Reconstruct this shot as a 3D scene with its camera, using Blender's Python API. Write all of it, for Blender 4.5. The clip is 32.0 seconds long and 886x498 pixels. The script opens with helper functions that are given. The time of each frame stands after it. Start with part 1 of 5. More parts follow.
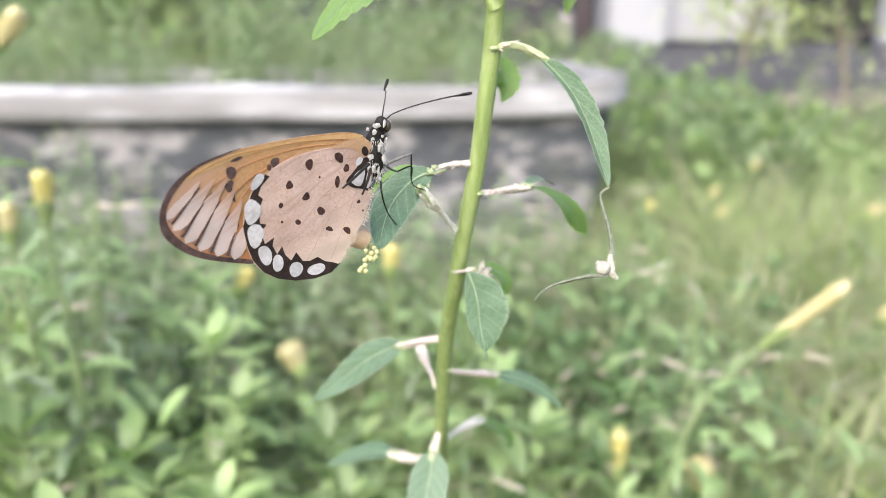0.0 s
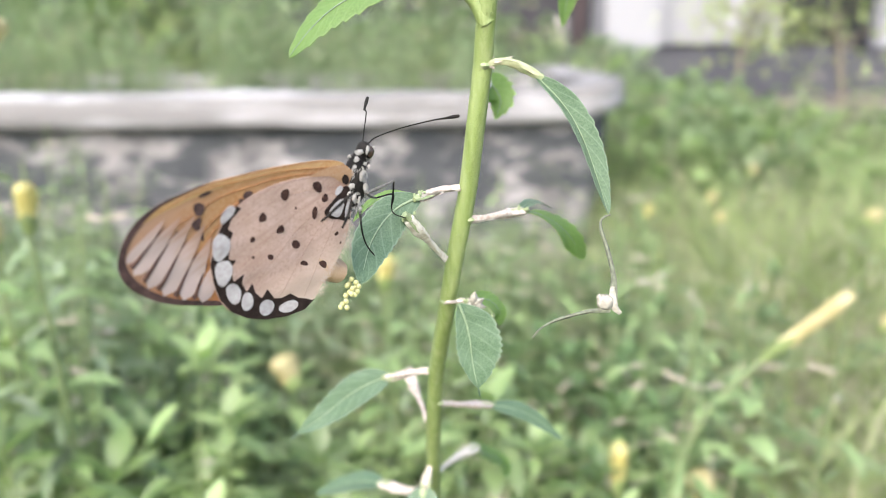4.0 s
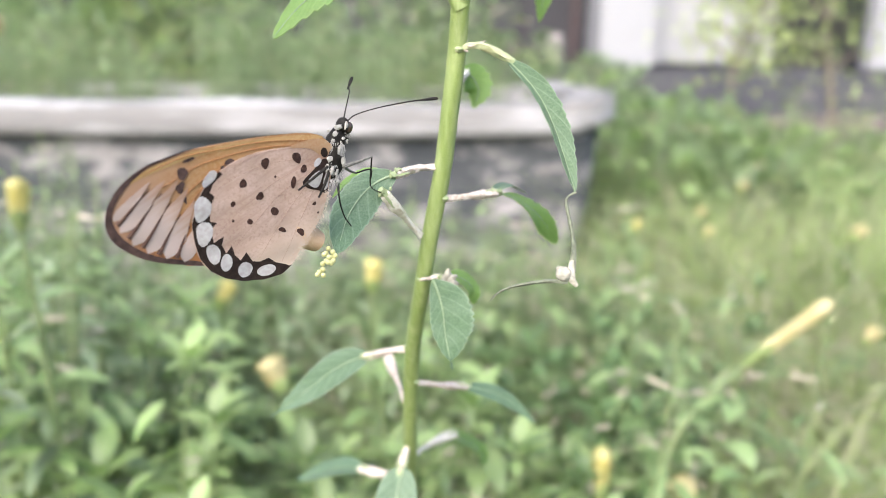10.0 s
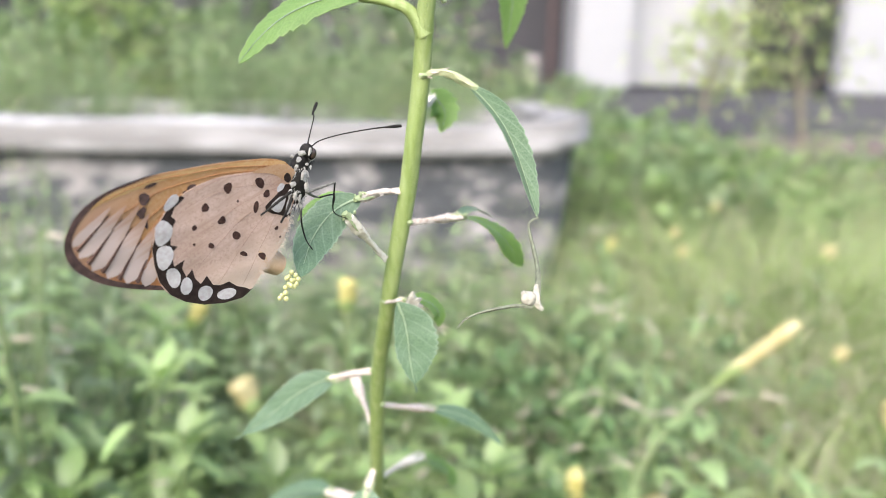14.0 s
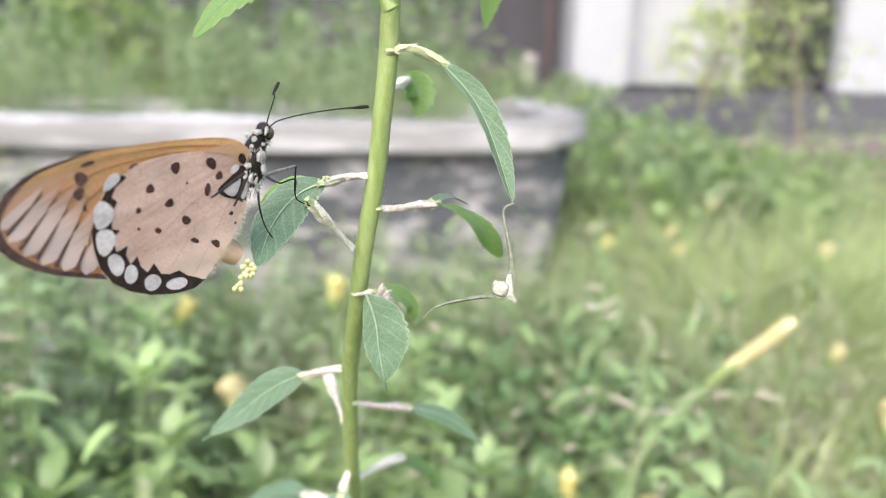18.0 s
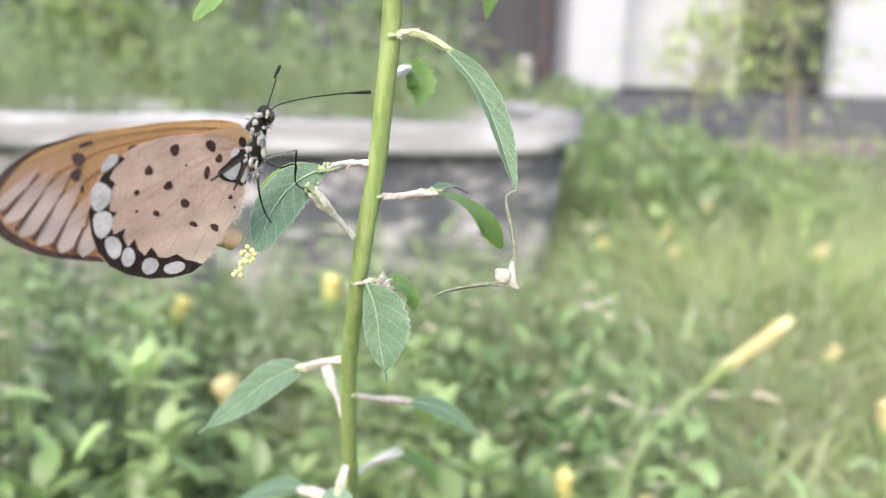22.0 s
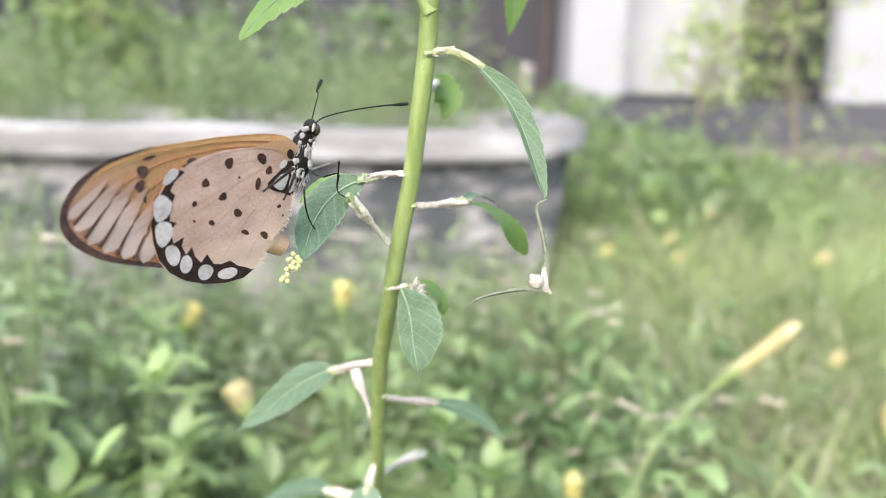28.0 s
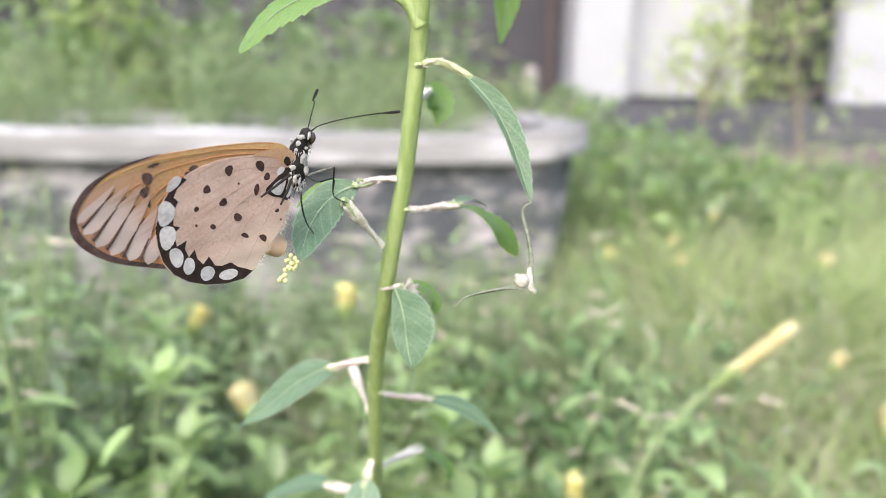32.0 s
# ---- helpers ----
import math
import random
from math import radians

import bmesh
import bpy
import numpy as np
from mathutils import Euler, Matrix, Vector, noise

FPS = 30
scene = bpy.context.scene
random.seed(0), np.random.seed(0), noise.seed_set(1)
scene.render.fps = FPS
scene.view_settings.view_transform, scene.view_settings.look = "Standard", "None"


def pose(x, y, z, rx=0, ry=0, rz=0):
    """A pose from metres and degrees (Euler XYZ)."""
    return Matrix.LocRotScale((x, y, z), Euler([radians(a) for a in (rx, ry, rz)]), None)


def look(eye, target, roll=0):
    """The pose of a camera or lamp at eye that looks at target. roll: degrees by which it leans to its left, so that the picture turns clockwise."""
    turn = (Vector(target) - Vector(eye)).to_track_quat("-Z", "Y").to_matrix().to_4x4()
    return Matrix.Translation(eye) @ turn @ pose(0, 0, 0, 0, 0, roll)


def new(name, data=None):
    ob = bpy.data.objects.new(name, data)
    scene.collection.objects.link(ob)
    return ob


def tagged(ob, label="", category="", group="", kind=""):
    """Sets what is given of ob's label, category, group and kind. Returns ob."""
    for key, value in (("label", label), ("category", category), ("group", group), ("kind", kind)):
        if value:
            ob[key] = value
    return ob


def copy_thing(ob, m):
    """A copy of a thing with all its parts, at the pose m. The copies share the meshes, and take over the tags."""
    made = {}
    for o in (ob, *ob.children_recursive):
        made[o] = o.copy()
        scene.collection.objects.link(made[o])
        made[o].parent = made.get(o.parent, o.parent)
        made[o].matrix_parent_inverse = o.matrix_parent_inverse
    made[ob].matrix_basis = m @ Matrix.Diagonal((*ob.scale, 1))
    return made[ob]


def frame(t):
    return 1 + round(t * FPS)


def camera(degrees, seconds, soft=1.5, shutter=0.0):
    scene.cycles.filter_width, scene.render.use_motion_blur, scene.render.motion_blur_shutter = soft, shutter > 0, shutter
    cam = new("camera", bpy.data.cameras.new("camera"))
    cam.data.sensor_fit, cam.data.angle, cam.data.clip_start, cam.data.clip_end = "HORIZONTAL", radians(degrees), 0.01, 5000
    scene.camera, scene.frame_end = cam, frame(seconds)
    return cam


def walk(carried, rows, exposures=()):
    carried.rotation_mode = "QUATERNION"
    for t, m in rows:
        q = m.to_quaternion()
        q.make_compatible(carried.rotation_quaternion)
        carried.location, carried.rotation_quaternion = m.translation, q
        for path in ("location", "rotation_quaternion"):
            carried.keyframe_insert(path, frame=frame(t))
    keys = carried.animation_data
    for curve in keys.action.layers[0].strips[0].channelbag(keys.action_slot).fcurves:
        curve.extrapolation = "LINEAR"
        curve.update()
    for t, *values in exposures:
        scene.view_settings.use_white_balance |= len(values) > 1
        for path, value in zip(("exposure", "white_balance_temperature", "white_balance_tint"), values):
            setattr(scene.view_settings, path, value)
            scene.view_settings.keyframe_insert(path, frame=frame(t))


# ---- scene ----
# ---------------------------------------------------------------- camera
cam = camera(60, 32.0, soft=0.9)
cam.data.dof.use_dof = True
cam.data.dof.focus_distance = 0.1145
cam.data.dof.aperture_fstop = 14.8

# seconds, eye x y z in metres, yaw, pitch and roll in degrees
PATH = [
    (0.0, 0.00000, 0.00000, 0.58000, -0.000, -15.000, -0.000),
    (0.5, -0.00189, 0.00366, 0.58014, -0.078, -14.922, -0.290),
    (1.0, 0.00064, 0.00646, 0.58298, 0.010, -15.011, -0.481),
    (1.5, -0.00122, 0.00449, 0.58210, -0.169, -14.982, -0.526),
    (2.0, 0.00313, 0.01412, 0.58678, -0.009, -15.122, -1.445),
    (2.5, 0.00239, 0.00709, 0.57905, -0.195, -15.091, -0.184),
    (3.0, 0.00128, 0.01056, 0.58309, -0.140, -15.143, -0.329),
    (3.5, 0.00150, 0.00871, 0.58186, -0.225, -14.811, -0.255),
    (5.5, 0.00117, 0.01610, 0.58218, -0.109, -14.640, -0.151),
    (6.0, 0.00160, 0.00875, 0.58302, -0.098, -14.598, -0.525),
    (6.5, 0.00408, 0.00594, 0.58395, -0.262, -14.604, -0.628),
    (7.0, 0.00249, 0.00042, 0.57751, -0.264, -14.167, -0.657),
    (7.5, 0.00195, 0.00263, 0.58156, -0.058, -14.274, -0.755),
    (8.0, 0.00328, -0.00029, 0.58066, -0.093, -14.159, -0.451),
    (8.5, 0.00250, -0.00026, 0.58007, -0.300, -14.063, -0.011),
    (9.0, 0.00256, 0.00007, 0.58020, -0.230, -13.767, -0.150),
    (9.5, -0.00170, -0.00220, 0.57892, -0.299, -13.706, 0.306),
    (10.0, 0.00449, 0.00292, 0.57700, -0.748, -13.598, 0.749),
    (10.5, 0.00405, 0.00377, 0.57625, -0.936, -13.669, 1.225),
    (11.0, 0.00652, 0.00393, 0.57569, -1.163, -13.264, 1.252),
    (11.5, 0.00645, 0.00222, 0.57781, -1.168, -13.027, 1.105),
    (12.0, 0.00538, -0.00017, 0.57917, -1.450, -12.779, 1.126),
    (12.5, 0.00681, 0.00256, 0.57822, -1.875, -12.662, 1.269),
    (13.0, 0.00712, 0.00302, 0.57752, -2.016, -12.461, 1.243),
    (13.5, 0.00721, 0.00343, 0.57816, -2.171, -12.344, 1.255),
    (14.0, 0.00672, 0.00202, 0.57807, -2.439, -12.176, 1.356),
    (14.5, 0.00746, 0.00373, 0.57757, -2.786, -12.193, 1.506),
    (16.5, 0.01036, 0.01193, 0.57460, -2.955, -12.314, 1.615),
    (17.0, 0.01130, 0.01362, 0.57418, -2.734, -12.334, 1.445),
    (17.5, 0.01101, 0.01023, 0.57465, -2.697, -12.293, 1.494),
    (18.0, 0.01148, 0.00919, 0.57478, -2.575, -12.199, 1.362),
    (18.5, 0.01116, 0.00586, 0.57612, -2.627, -12.155, 1.329),
    (19.0, 0.00946, 0.00405, 0.57600, -2.623, -12.178, 1.249),
    (19.5, 0.00788, 0.00313, 0.57667, -2.682, -12.079, 1.266),
    (20.0, 0.00476, 0.00315, 0.57618, -2.749, -12.078, 1.218),
    (20.5, 0.00323, 0.00432, 0.57522, -2.885, -12.029, 1.379),
    (21.0, 0.00602, 0.00618, 0.57448, -2.974, -11.977, 1.532),
    (21.5, 0.00870, 0.00747, 0.57333, -2.934, -11.940, 1.559),
    (22.0, 0.01049, 0.01001, 0.57224, -2.978, -12.003, 1.612),
    (22.5, 0.01033, 0.00870, 0.57211, -2.709, -11.914, 1.561),
    (23.0, 0.00905, 0.00459, 0.57398, -2.618, -11.845, 1.340),
    (23.5, 0.00703, 0.00387, 0.57421, -2.697, -11.868, 1.504),
    (24.0, 0.00562, 0.00119, 0.57366, -2.676, -11.828, 1.410),
    (24.5, 0.00581, 0.00113, 0.57404, -2.755, -11.848, 1.497),
    (25.0, 0.00747, 0.00112, 0.57366, -2.925, -11.786, 1.530),
    (25.5, 0.00513, -0.00101, 0.57483, -2.901, -11.672, 1.602),
    (27.5, 0.00540, 0.00442, 0.57352, -2.973, -11.557, 1.594),
    (28.0, 0.00508, 0.00449, 0.57329, -2.884, -11.489, 1.465),
    (28.5, 0.00534, 0.00260, 0.57407, -2.727, -11.395, 1.297),
    (29.0, 0.00489, 0.00079, 0.57493, -2.692, -11.443, 1.301),
    (29.5, 0.00436, 0.00083, 0.57517, -2.650, -11.426, 1.231),
    (30.0, 0.00469, 0.00154, 0.57454, -2.624, -11.432, 1.159),
    (30.5, 0.00591, 0.00184, 0.57401, -2.510, -11.441, 1.258),
    (31.0, 0.00508, -0.00078, 0.57406, -2.494, -11.279, 1.145),
    (31.5, 0.00720, -0.00176, 0.57546, -2.429, -11.307, 1.087),
    (32.0, 0.00726, -0.00172, 0.57430, -2.456, -11.281, 1.173),
]


def aim(yaw, pitch, roll):
    turn = Matrix.Rotation(radians(yaw), 4, "Z") @ Matrix.Rotation(radians(90 + pitch), 4, "X")
    return turn @ Matrix.Rotation(radians(roll), 4, "Z")


walk(cam, [(t, Matrix.Translation((x, y, z)) @ aim(a, b, c)) for t, x, y, z, a, b, c in PATH])

# ---------------------------------------------------------------- sky, sun, exposure
world = bpy.data.worlds.new("overcast_sky")
world.use_nodes = True
scene.world = world
wn = world.node_tree
sky = wn.nodes.new("ShaderNodeTexSky")
sky.sky_type = "NISHITA"
sky.sun_disc = False
sky.sun_elevation = radians(44)
sky.sun_rotation = radians(200)
sky.air_density = 1.0
sky.dust_density = 3.0
wn.links.new(sky.outputs["Color"], wn.nodes["Background"].inputs["Color"])
wn.nodes["Background"].inputs["Strength"].default_value = 0.15
sun_data = bpy.data.lights.new("sun", "SUN")
sun_data.energy = 1.45
sun_data.angle = radians(40)
sun_data.color = (1.0, 0.99, 0.95)
sun = new("sun", sun_data)
sun.matrix_world = look((-2.2, -5.5, 6.2), (0, 1.0, 0))
scene.view_settings.exposure = 2.0

# ---------------------------------------------------------------- materials


def material(name, base, rough=0.6, second=None, scale=40.0, detail=4.0, bump=0.0, bump_scale=None, metal=0.0,
             sheen=0.0, through_light=0.0, tint=None, vary=0.0, spec=0.5, stretch=None):
    """A surface of two mixed tones, with relief and, where wanted, light shining through."""
    m = bpy.data.materials.new(name)
    m.use_nodes = True
    nt = m.node_tree
    n, l = nt.nodes, nt.links
    bsdf = n["Principled BSDF"]
    bsdf.inputs["Roughness"].default_value = rough
    bsdf.inputs["Metallic"].default_value = metal
    bsdf.inputs["Specular IOR Level"].default_value = spec
    if sheen:
        bsdf.inputs["Sheen Weight"].default_value = sheen
    co = n.new("ShaderNodeTexCoord")
    tex = n.new("ShaderNodeTexNoise")
    tex.inputs["Scale"].default_value = scale
    tex.inputs["Detail"].default_value = detail
    if stretch:
        squeeze = n.new("ShaderNodeMapping")
        squeeze.inputs["Scale"].default_value = stretch
        l.new(co.outputs["Object"], squeeze.inputs["Vector"])
        l.new(squeeze.outputs[0], tex.inputs["Vector"])
    else:
        l.new(co.outputs["Object"], tex.inputs["Vector"])
    ramp = n.new("ShaderNodeValToRGB")
    ramp.color_ramp.elements[0].position, ramp.color_ramp.elements[1].position = 0.32, 0.68
    ramp.color_ramp.elements[0].color = (*base, 1)
    ramp.color_ramp.elements[1].color = (*(second or [c * 0.8 for c in base]), 1)
    l.new(tex.outputs["Fac"], ramp.inputs["Fac"])
    colour = ramp.outputs["Color"]
    if vary:
        geo = n.new("ShaderNodeNewGeometry")
        info = n.new("ShaderNodeObjectInfo")
        add = n.new("ShaderNodeMath")
        add.operation = "ADD"
        l.new(geo.outputs["Random Per Island"], add.inputs[0])
        l.new(info.outputs["Random"], add.inputs[1])
        half = n.new("ShaderNodeMapRange")
        half.inputs["From Max"].default_value = 2.0
        half.inputs["To Min"].default_value, half.inputs["To Max"].default_value = 1 - vary, 1 + vary
        l.new(add.outputs[0], half.inputs["Value"])
        hsv = n.new("ShaderNodeHueSaturation")
        l.new(half.outputs[0], hsv.inputs["Value"])
        l.new(colour, hsv.inputs["Color"])
        colour = hsv.outputs["Color"]
    l.new(colour, bsdf.inputs["Base Color"])
    if bump:
        t2 = n.new("ShaderNodeTexNoise")
        t2.inputs["Scale"].default_value = bump_scale or scale * 4
        t2.inputs["Detail"].default_value = 3
        l.new(co.outputs["Object"], t2.inputs["Vector"])
        bp = n.new("ShaderNodeBump")
        bp.inputs["Strength"].default_value = bump
        bp.inputs["Distance"].default_value = 1.0 / (bump_scale or scale * 4)
        l.new(t2.outputs["Fac"], bp.inputs["Height"])
        l.new(bp.outputs["Normal"], bsdf.inputs["Normal"])
    if through_light:
        tr = n.new("ShaderNodeBsdfTranslucent")
        mixc = n.new("ShaderNodeMix")
        mixc.data_type = "RGBA"
        mixc.blend_type = "MULTIPLY"
        mixc.inputs["Factor"].default_value = 1.0
        l.new(colour, mixc.inputs["A"])
        mixc.inputs["B"].default_value = (*(tint or (1, 1, 1)), 1)
        l.new(mixc.outputs["Result"], tr.inputs["Color"])
        mix = n.new("ShaderNodeMixShader")
        mix.inputs["Fac"].default_value = through_light
        l.new(bsdf.outputs[0], mix.inputs[1])
        l.new(tr.outputs[0], mix.inputs[2])
        l.new(mix.outputs[0], n["Material Output"].inputs["Surface"])
    return m


def leaf_material(name, base, second, vein, through_light, tint, teeth=7.0, slant=1.7):
    """Leaf blade: mottled green with pale side veins that run with the leaf's own map."""
    m = material(name, base, 0.47, second, 3600, 5, 0.45, 4200, through_light=through_light, tint=tint, sheen=0.08, spec=0.45)
    nt = m.node_tree
    n, l = nt.nodes, nt.links
    bsdf = n["Principled BSDF"]
    uv = n.new("ShaderNodeTexCoord")
    sep = n.new("ShaderNodeSeparateXYZ")
    l.new(uv.outputs["UV"], sep.inputs[0])

    def calc(op, a, b=0.0, c=0.0):
        node = n.new("ShaderNodeMath")
        node.operation = op
        for k, v in enumerate((a, b, c)):
            if isinstance(v, (int, float)):
                node.inputs[k].default_value = v
            else:
                l.new(v, node.inputs[k])
        return node.outputs[0]

    across = calc("ABSOLUTE", calc("MULTIPLY_ADD", sep.outputs["Y"], 2.0, -1.0))
    line = calc("FRACT", calc("SUBTRACT", calc("MULTIPLY", sep.outputs["X"], teeth), calc("MULTIPLY", across, slant)))
    near = calc("ABSOLUTE", calc("SUBTRACT", line, 0.5))
    mask = calc("MULTIPLY", calc("MAXIMUM", calc("MULTIPLY_ADD", near, -9.0, 1.0), 0.0), 0.45)
    mask = calc("MAXIMUM", mask, calc("MULTIPLY", calc("GREATER_THAN", across, 0.93), 0.7))
    ramp = next(x for x in n if x.type == "VALTORGB")
    targets = [k.to_socket for k in ramp.outputs["Color"].links]
    mix = n.new("ShaderNodeMix")
    mix.data_type = "RGBA"
    l.new(mask, mix.inputs["Factor"])
    l.new(ramp.outputs["Color"], mix.inputs["A"])
    mix.inputs["B"].default_value = (*vein, 1)
    for s in targets:
        l.new(mix.outputs["Result"], s)
    return m


M_STEM = material("stem_green", (0.152, 0.203, 0.055), 0.55, (0.228, 0.274, 0.112), 900, 5, 0.45, 3000, through_light=0.12, stretch=(1, 1, 0.06), spec=0.35)
M_TWIG = material("dry_twig", (0.50, 0.45, 0.41), 0.8, (0.34, 0.26, 0.22), 1700, 6, 1.0, 3000)
M_STUB = material("cream_dry_stub", (0.54, 0.52, 0.45), 0.8, (0.37, 0.33, 0.27), 1700, 6, 1.0, 3000)
M_OLIVE = material("olive_stalk", (0.20, 0.20, 0.105), 0.6, (0.33, 0.345, 0.20), 700, 4, 0.5, 2500)
M_PALE = material("pale_bud_green", (0.290, 0.330, 0.185), 0.6, (0.224, 0.277, 0.132), 1500, 3, 0.3, 3000, through_light=0.2)
M_DRY = material("dried_thread", (0.135, 0.150, 0.100), 0.8, (0.060, 0.060, 0.042), 1600, 4, 0.5, 3500)
M_FLUFF = material("dry_white_bud", (0.30, 0.285, 0.24), 0.9, (0.205, 0.185, 0.15), 1500, 5, 0.8, 2600)
M_LEAF = leaf_material("leaf_grey_green", (0.047, 0.093, 0.047), (0.092, 0.148, 0.083), (0.155, 0.212, 0.150), 0.22, (0.9, 1.2, 0.5))
M_LEAF_BRIGHT = leaf_material("leaf_bright_green", (0.15, 0.25, 0.075), (0.20, 0.31, 0.10), (0.24, 0.33, 0.14), 0.6, (1.1, 1.3, 0.5))
M_RIB = material("leaf_rib", (0.22, 0.285, 0.175), 0.55, (0.17, 0.235, 0.135), 1500, 2, through_light=0.2)
M_EGG = material("egg_yellow", (0.422, 0.416, 0.205), 0.35, (0.383, 0.376, 0.165), 1500, 2, through_light=0.2)

# ---------------------------------------------------------------- mesh helpers


def thing(name, m, label, category, group="", kind=""):
    ob = new(name)
    ob.empty_display_size = 0.01
    ob.matrix_world = m
    return tagged(ob, label, category, group, kind)


def mesh_of(name, bm, mat, smooth=True):
    me = bpy.data.meshes.new(name)
    bmesh.ops.recalc_face_normals(bm, faces=bm.faces[:])
    bm.to_mesh(me)
    bm.free()
    me.materials.append(mat)
    if smooth:
        me.polygons.foreach_set("use_smooth", [True] * len(me.polygons))
        me.set_sharp_from_angle(angle=radians(50))
    return me


def part(name, bm, mat, parent, label="", smooth=True):
    ob = new(name, mesh_of(name, bm, mat, smooth) if isinstance(bm, bmesh.types.BMesh) else bm)
    ob.parent = parent
    return tagged(ob, label)


def single(name, bm, mat, label, category, group="", kind="", smooth=True):
    return tagged(new(name, mesh_of(name, bm, mat, smooth)), label, category, group, kind)


def spline(points, per=6):
    """A smooth line through the points."""
    p = [Vector(q) for q in points]
    if len(p) < 3:
        return [p[0].lerp(p[-1], k / per) for k in range(per + 1)]
    p = [p[0] * 2 - p[1], *p, p[-1] * 2 - p[-2]]
    out = []
    for a, b, c, d in zip(p, p[1:], p[2:], p[3:]):
        for k in range(per):
            t = k / per
            out.append(0.5 * (2 * b + (c - a) * t + (2 * a - 5 * b + 4 * c - d) * t * t + (3 * b - a - 3 * c + d) * t ** 3))
    return [*out, p[-2]]


def tube(bm, points, radii, sides=8, per=6, ridge=0.0, wobble=0.0, seed=0):
    """A round, tapered limb along a smooth line; radii are given at even steps."""
    line = spline(points, per)
    rng = random.Random(seed)
    rings, up = [], Vector((0.31, -0.87, 0.38))
    for k, p in enumerate(line):
        along = (line[min(k + 1, len(line) - 1)] - line[max(k - 1, 0)]).normalized()
        side = along.cross(up)
        side = side.normalized() if side.length > 1e-6 else Vector((1, 0, 0))
        up = side.cross(along).normalized()
        s = k / (len(line) - 1) * (len(radii) - 1)
        i = min(int(s), len(radii) - 2) if len(radii) > 1 else 0
        r = radii[i] + (radii[min(i + 1, len(radii) - 1)] - radii[i]) * (s - i)
        ring = []
        for j in range(sides):
            a = 2 * math.pi * j / sides
            rr = r * (1 + ridge * math.sin(3 * a + k * 0.25) + wobble * rng.uniform(-1, 1))
            ring.append(bm.verts.new(p + (side * math.cos(a) + up * math.sin(a)) * rr))
        rings.append(ring)
    for a, b in zip(rings, rings[1:]):
        for j in range(sides):
            bm.faces.new((a[j], a[(j + 1) % sides], b[(j + 1) % sides], b[j]))
    bm.faces.new(rings[0][::-1])
    bm.faces.new(rings[-1])
    return bm


def blob(bm, centre, size, seg=12, turn=None, lump=0.0, seed=0):
    """A rounded lump of the given half sizes."""
    rng = random.Random(seed)
    made = bmesh.ops.create_uvsphere(bm, u_segments=seg, v_segments=max(6, seg * 2 // 3), radius=1.0)["verts"]
    m = Matrix.Translation(centre) @ (turn or Matrix()) @ Matrix.Diagonal((*size, 1))
    for v in made:
        v.co = m @ (v.co * (1 + lump * rng.uniform(-1, 1)))
    return bm


def tube_bm(*a, **k):
    return tube(bmesh.new(), *a, **k)


def blob_bm(*a, **k):
    return blob(bmesh.new(), *a, **k)


def slab(bm, centre, size, bevel=0.0):
    """A box of the given full sizes, with bevelled edges."""
    made = bmesh.ops.create_cube(bm, size=1.0)["verts"]
    for v in made:
        v.co = Vector([c + a * s for c, a, s in zip(centre, v.co, size)])
    if bevel:
        edges = list({e for v in made for e in v.link_edges})
        bmesh.ops.bevel(bm, geom=edges, offset=bevel, segments=2, affect="EDGES")
    return bm


def slab_bm(*a, **k):
    return slab(bmesh.new(), *a, **k)


def blade(points, half, face, fold=20.0, teeth=12, depth=0.13, curl=0.0, per=16, point=1.6, belly=0.42, left=1.0, right=1.0, tail=0.0):
    """A serrated leaf blade along a smooth midline. face: which way its upper side looks; fold: how far the halves rise."""
    bm = bmesh.new()
    uvs = bm.loops.layers.uv.new("map")
    line = spline(points, per)
    n, cols = len(line), 8
    grid, where = [], {}
    for k, p in enumerate(line):
        u = k / (n - 1)
        along = (line[min(k + 1, n - 1)] - line[max(k - 1, 0)]).normalized()
        side = along.cross(Vector(face)).normalized()
        up = side.cross(along).normalized()
        lobe = min(u / (1 - tail), 1.0)
        a = math.pi * lobe ** (math.log(0.5) / math.log(belly))
        w = half * max(math.sin(a), 0.0) ** (1 / point) if 0 < u < 1 else 0.0
        w = max(w, half * 0.05 * (1.3 - u))
        saw = 1 + depth * (((u * teeth) % 1.0) - 0.5) if u > 0.35 else 1.0
        row = []
        for j in range(cols + 1):
            v = j / cols * 2 - 1
            x = v * w * (saw if abs(v) == 1 else 1.0) * (left if v > 0 else right)
            rise = abs(x) * math.tan(radians(fold)) - curl * (x / half) ** 2 * half
            rise += 0.018 * half * math.sin(u * 44 - abs(v) * 9) * abs(v) + 0.05 * half * noise.noise(p * 300 + Vector((v, v, 0)))
            vert = bm.verts.new(p + side * x + up * rise)
            where[vert] = (u, j / cols)
            row.append(vert)
        grid.append(row)
    for a, b in zip(grid, grid[1:]):
        for j in range(cols):
            f = bm.faces.new((a[j], a[j + 1], b[j + 1], b[j]))
            for loop in f.loops:
                loop[uvs].uv = where[loop.vert]
    thick = half * 0.035
    bm.normal_update()
    ret = bmesh.ops.solidify(bm, geom=bm.faces[:], thickness=thick)
    return bm


def add_leaf(plant, points, half, face, mat=None, **k):
    ob = part("leaf", blade(points, half, face, **k), mat or M_LEAF, plant)
    line = spline(points, 6)
    off = Vector(face).normalized() * half * 0.03
    part("midrib", tube_bm([p + off for p in line[::4]], [half * 0.06, half * 0.035, half * 0.015], 6, 3), M_RIB, ob, "pale green midrib")
    return ob


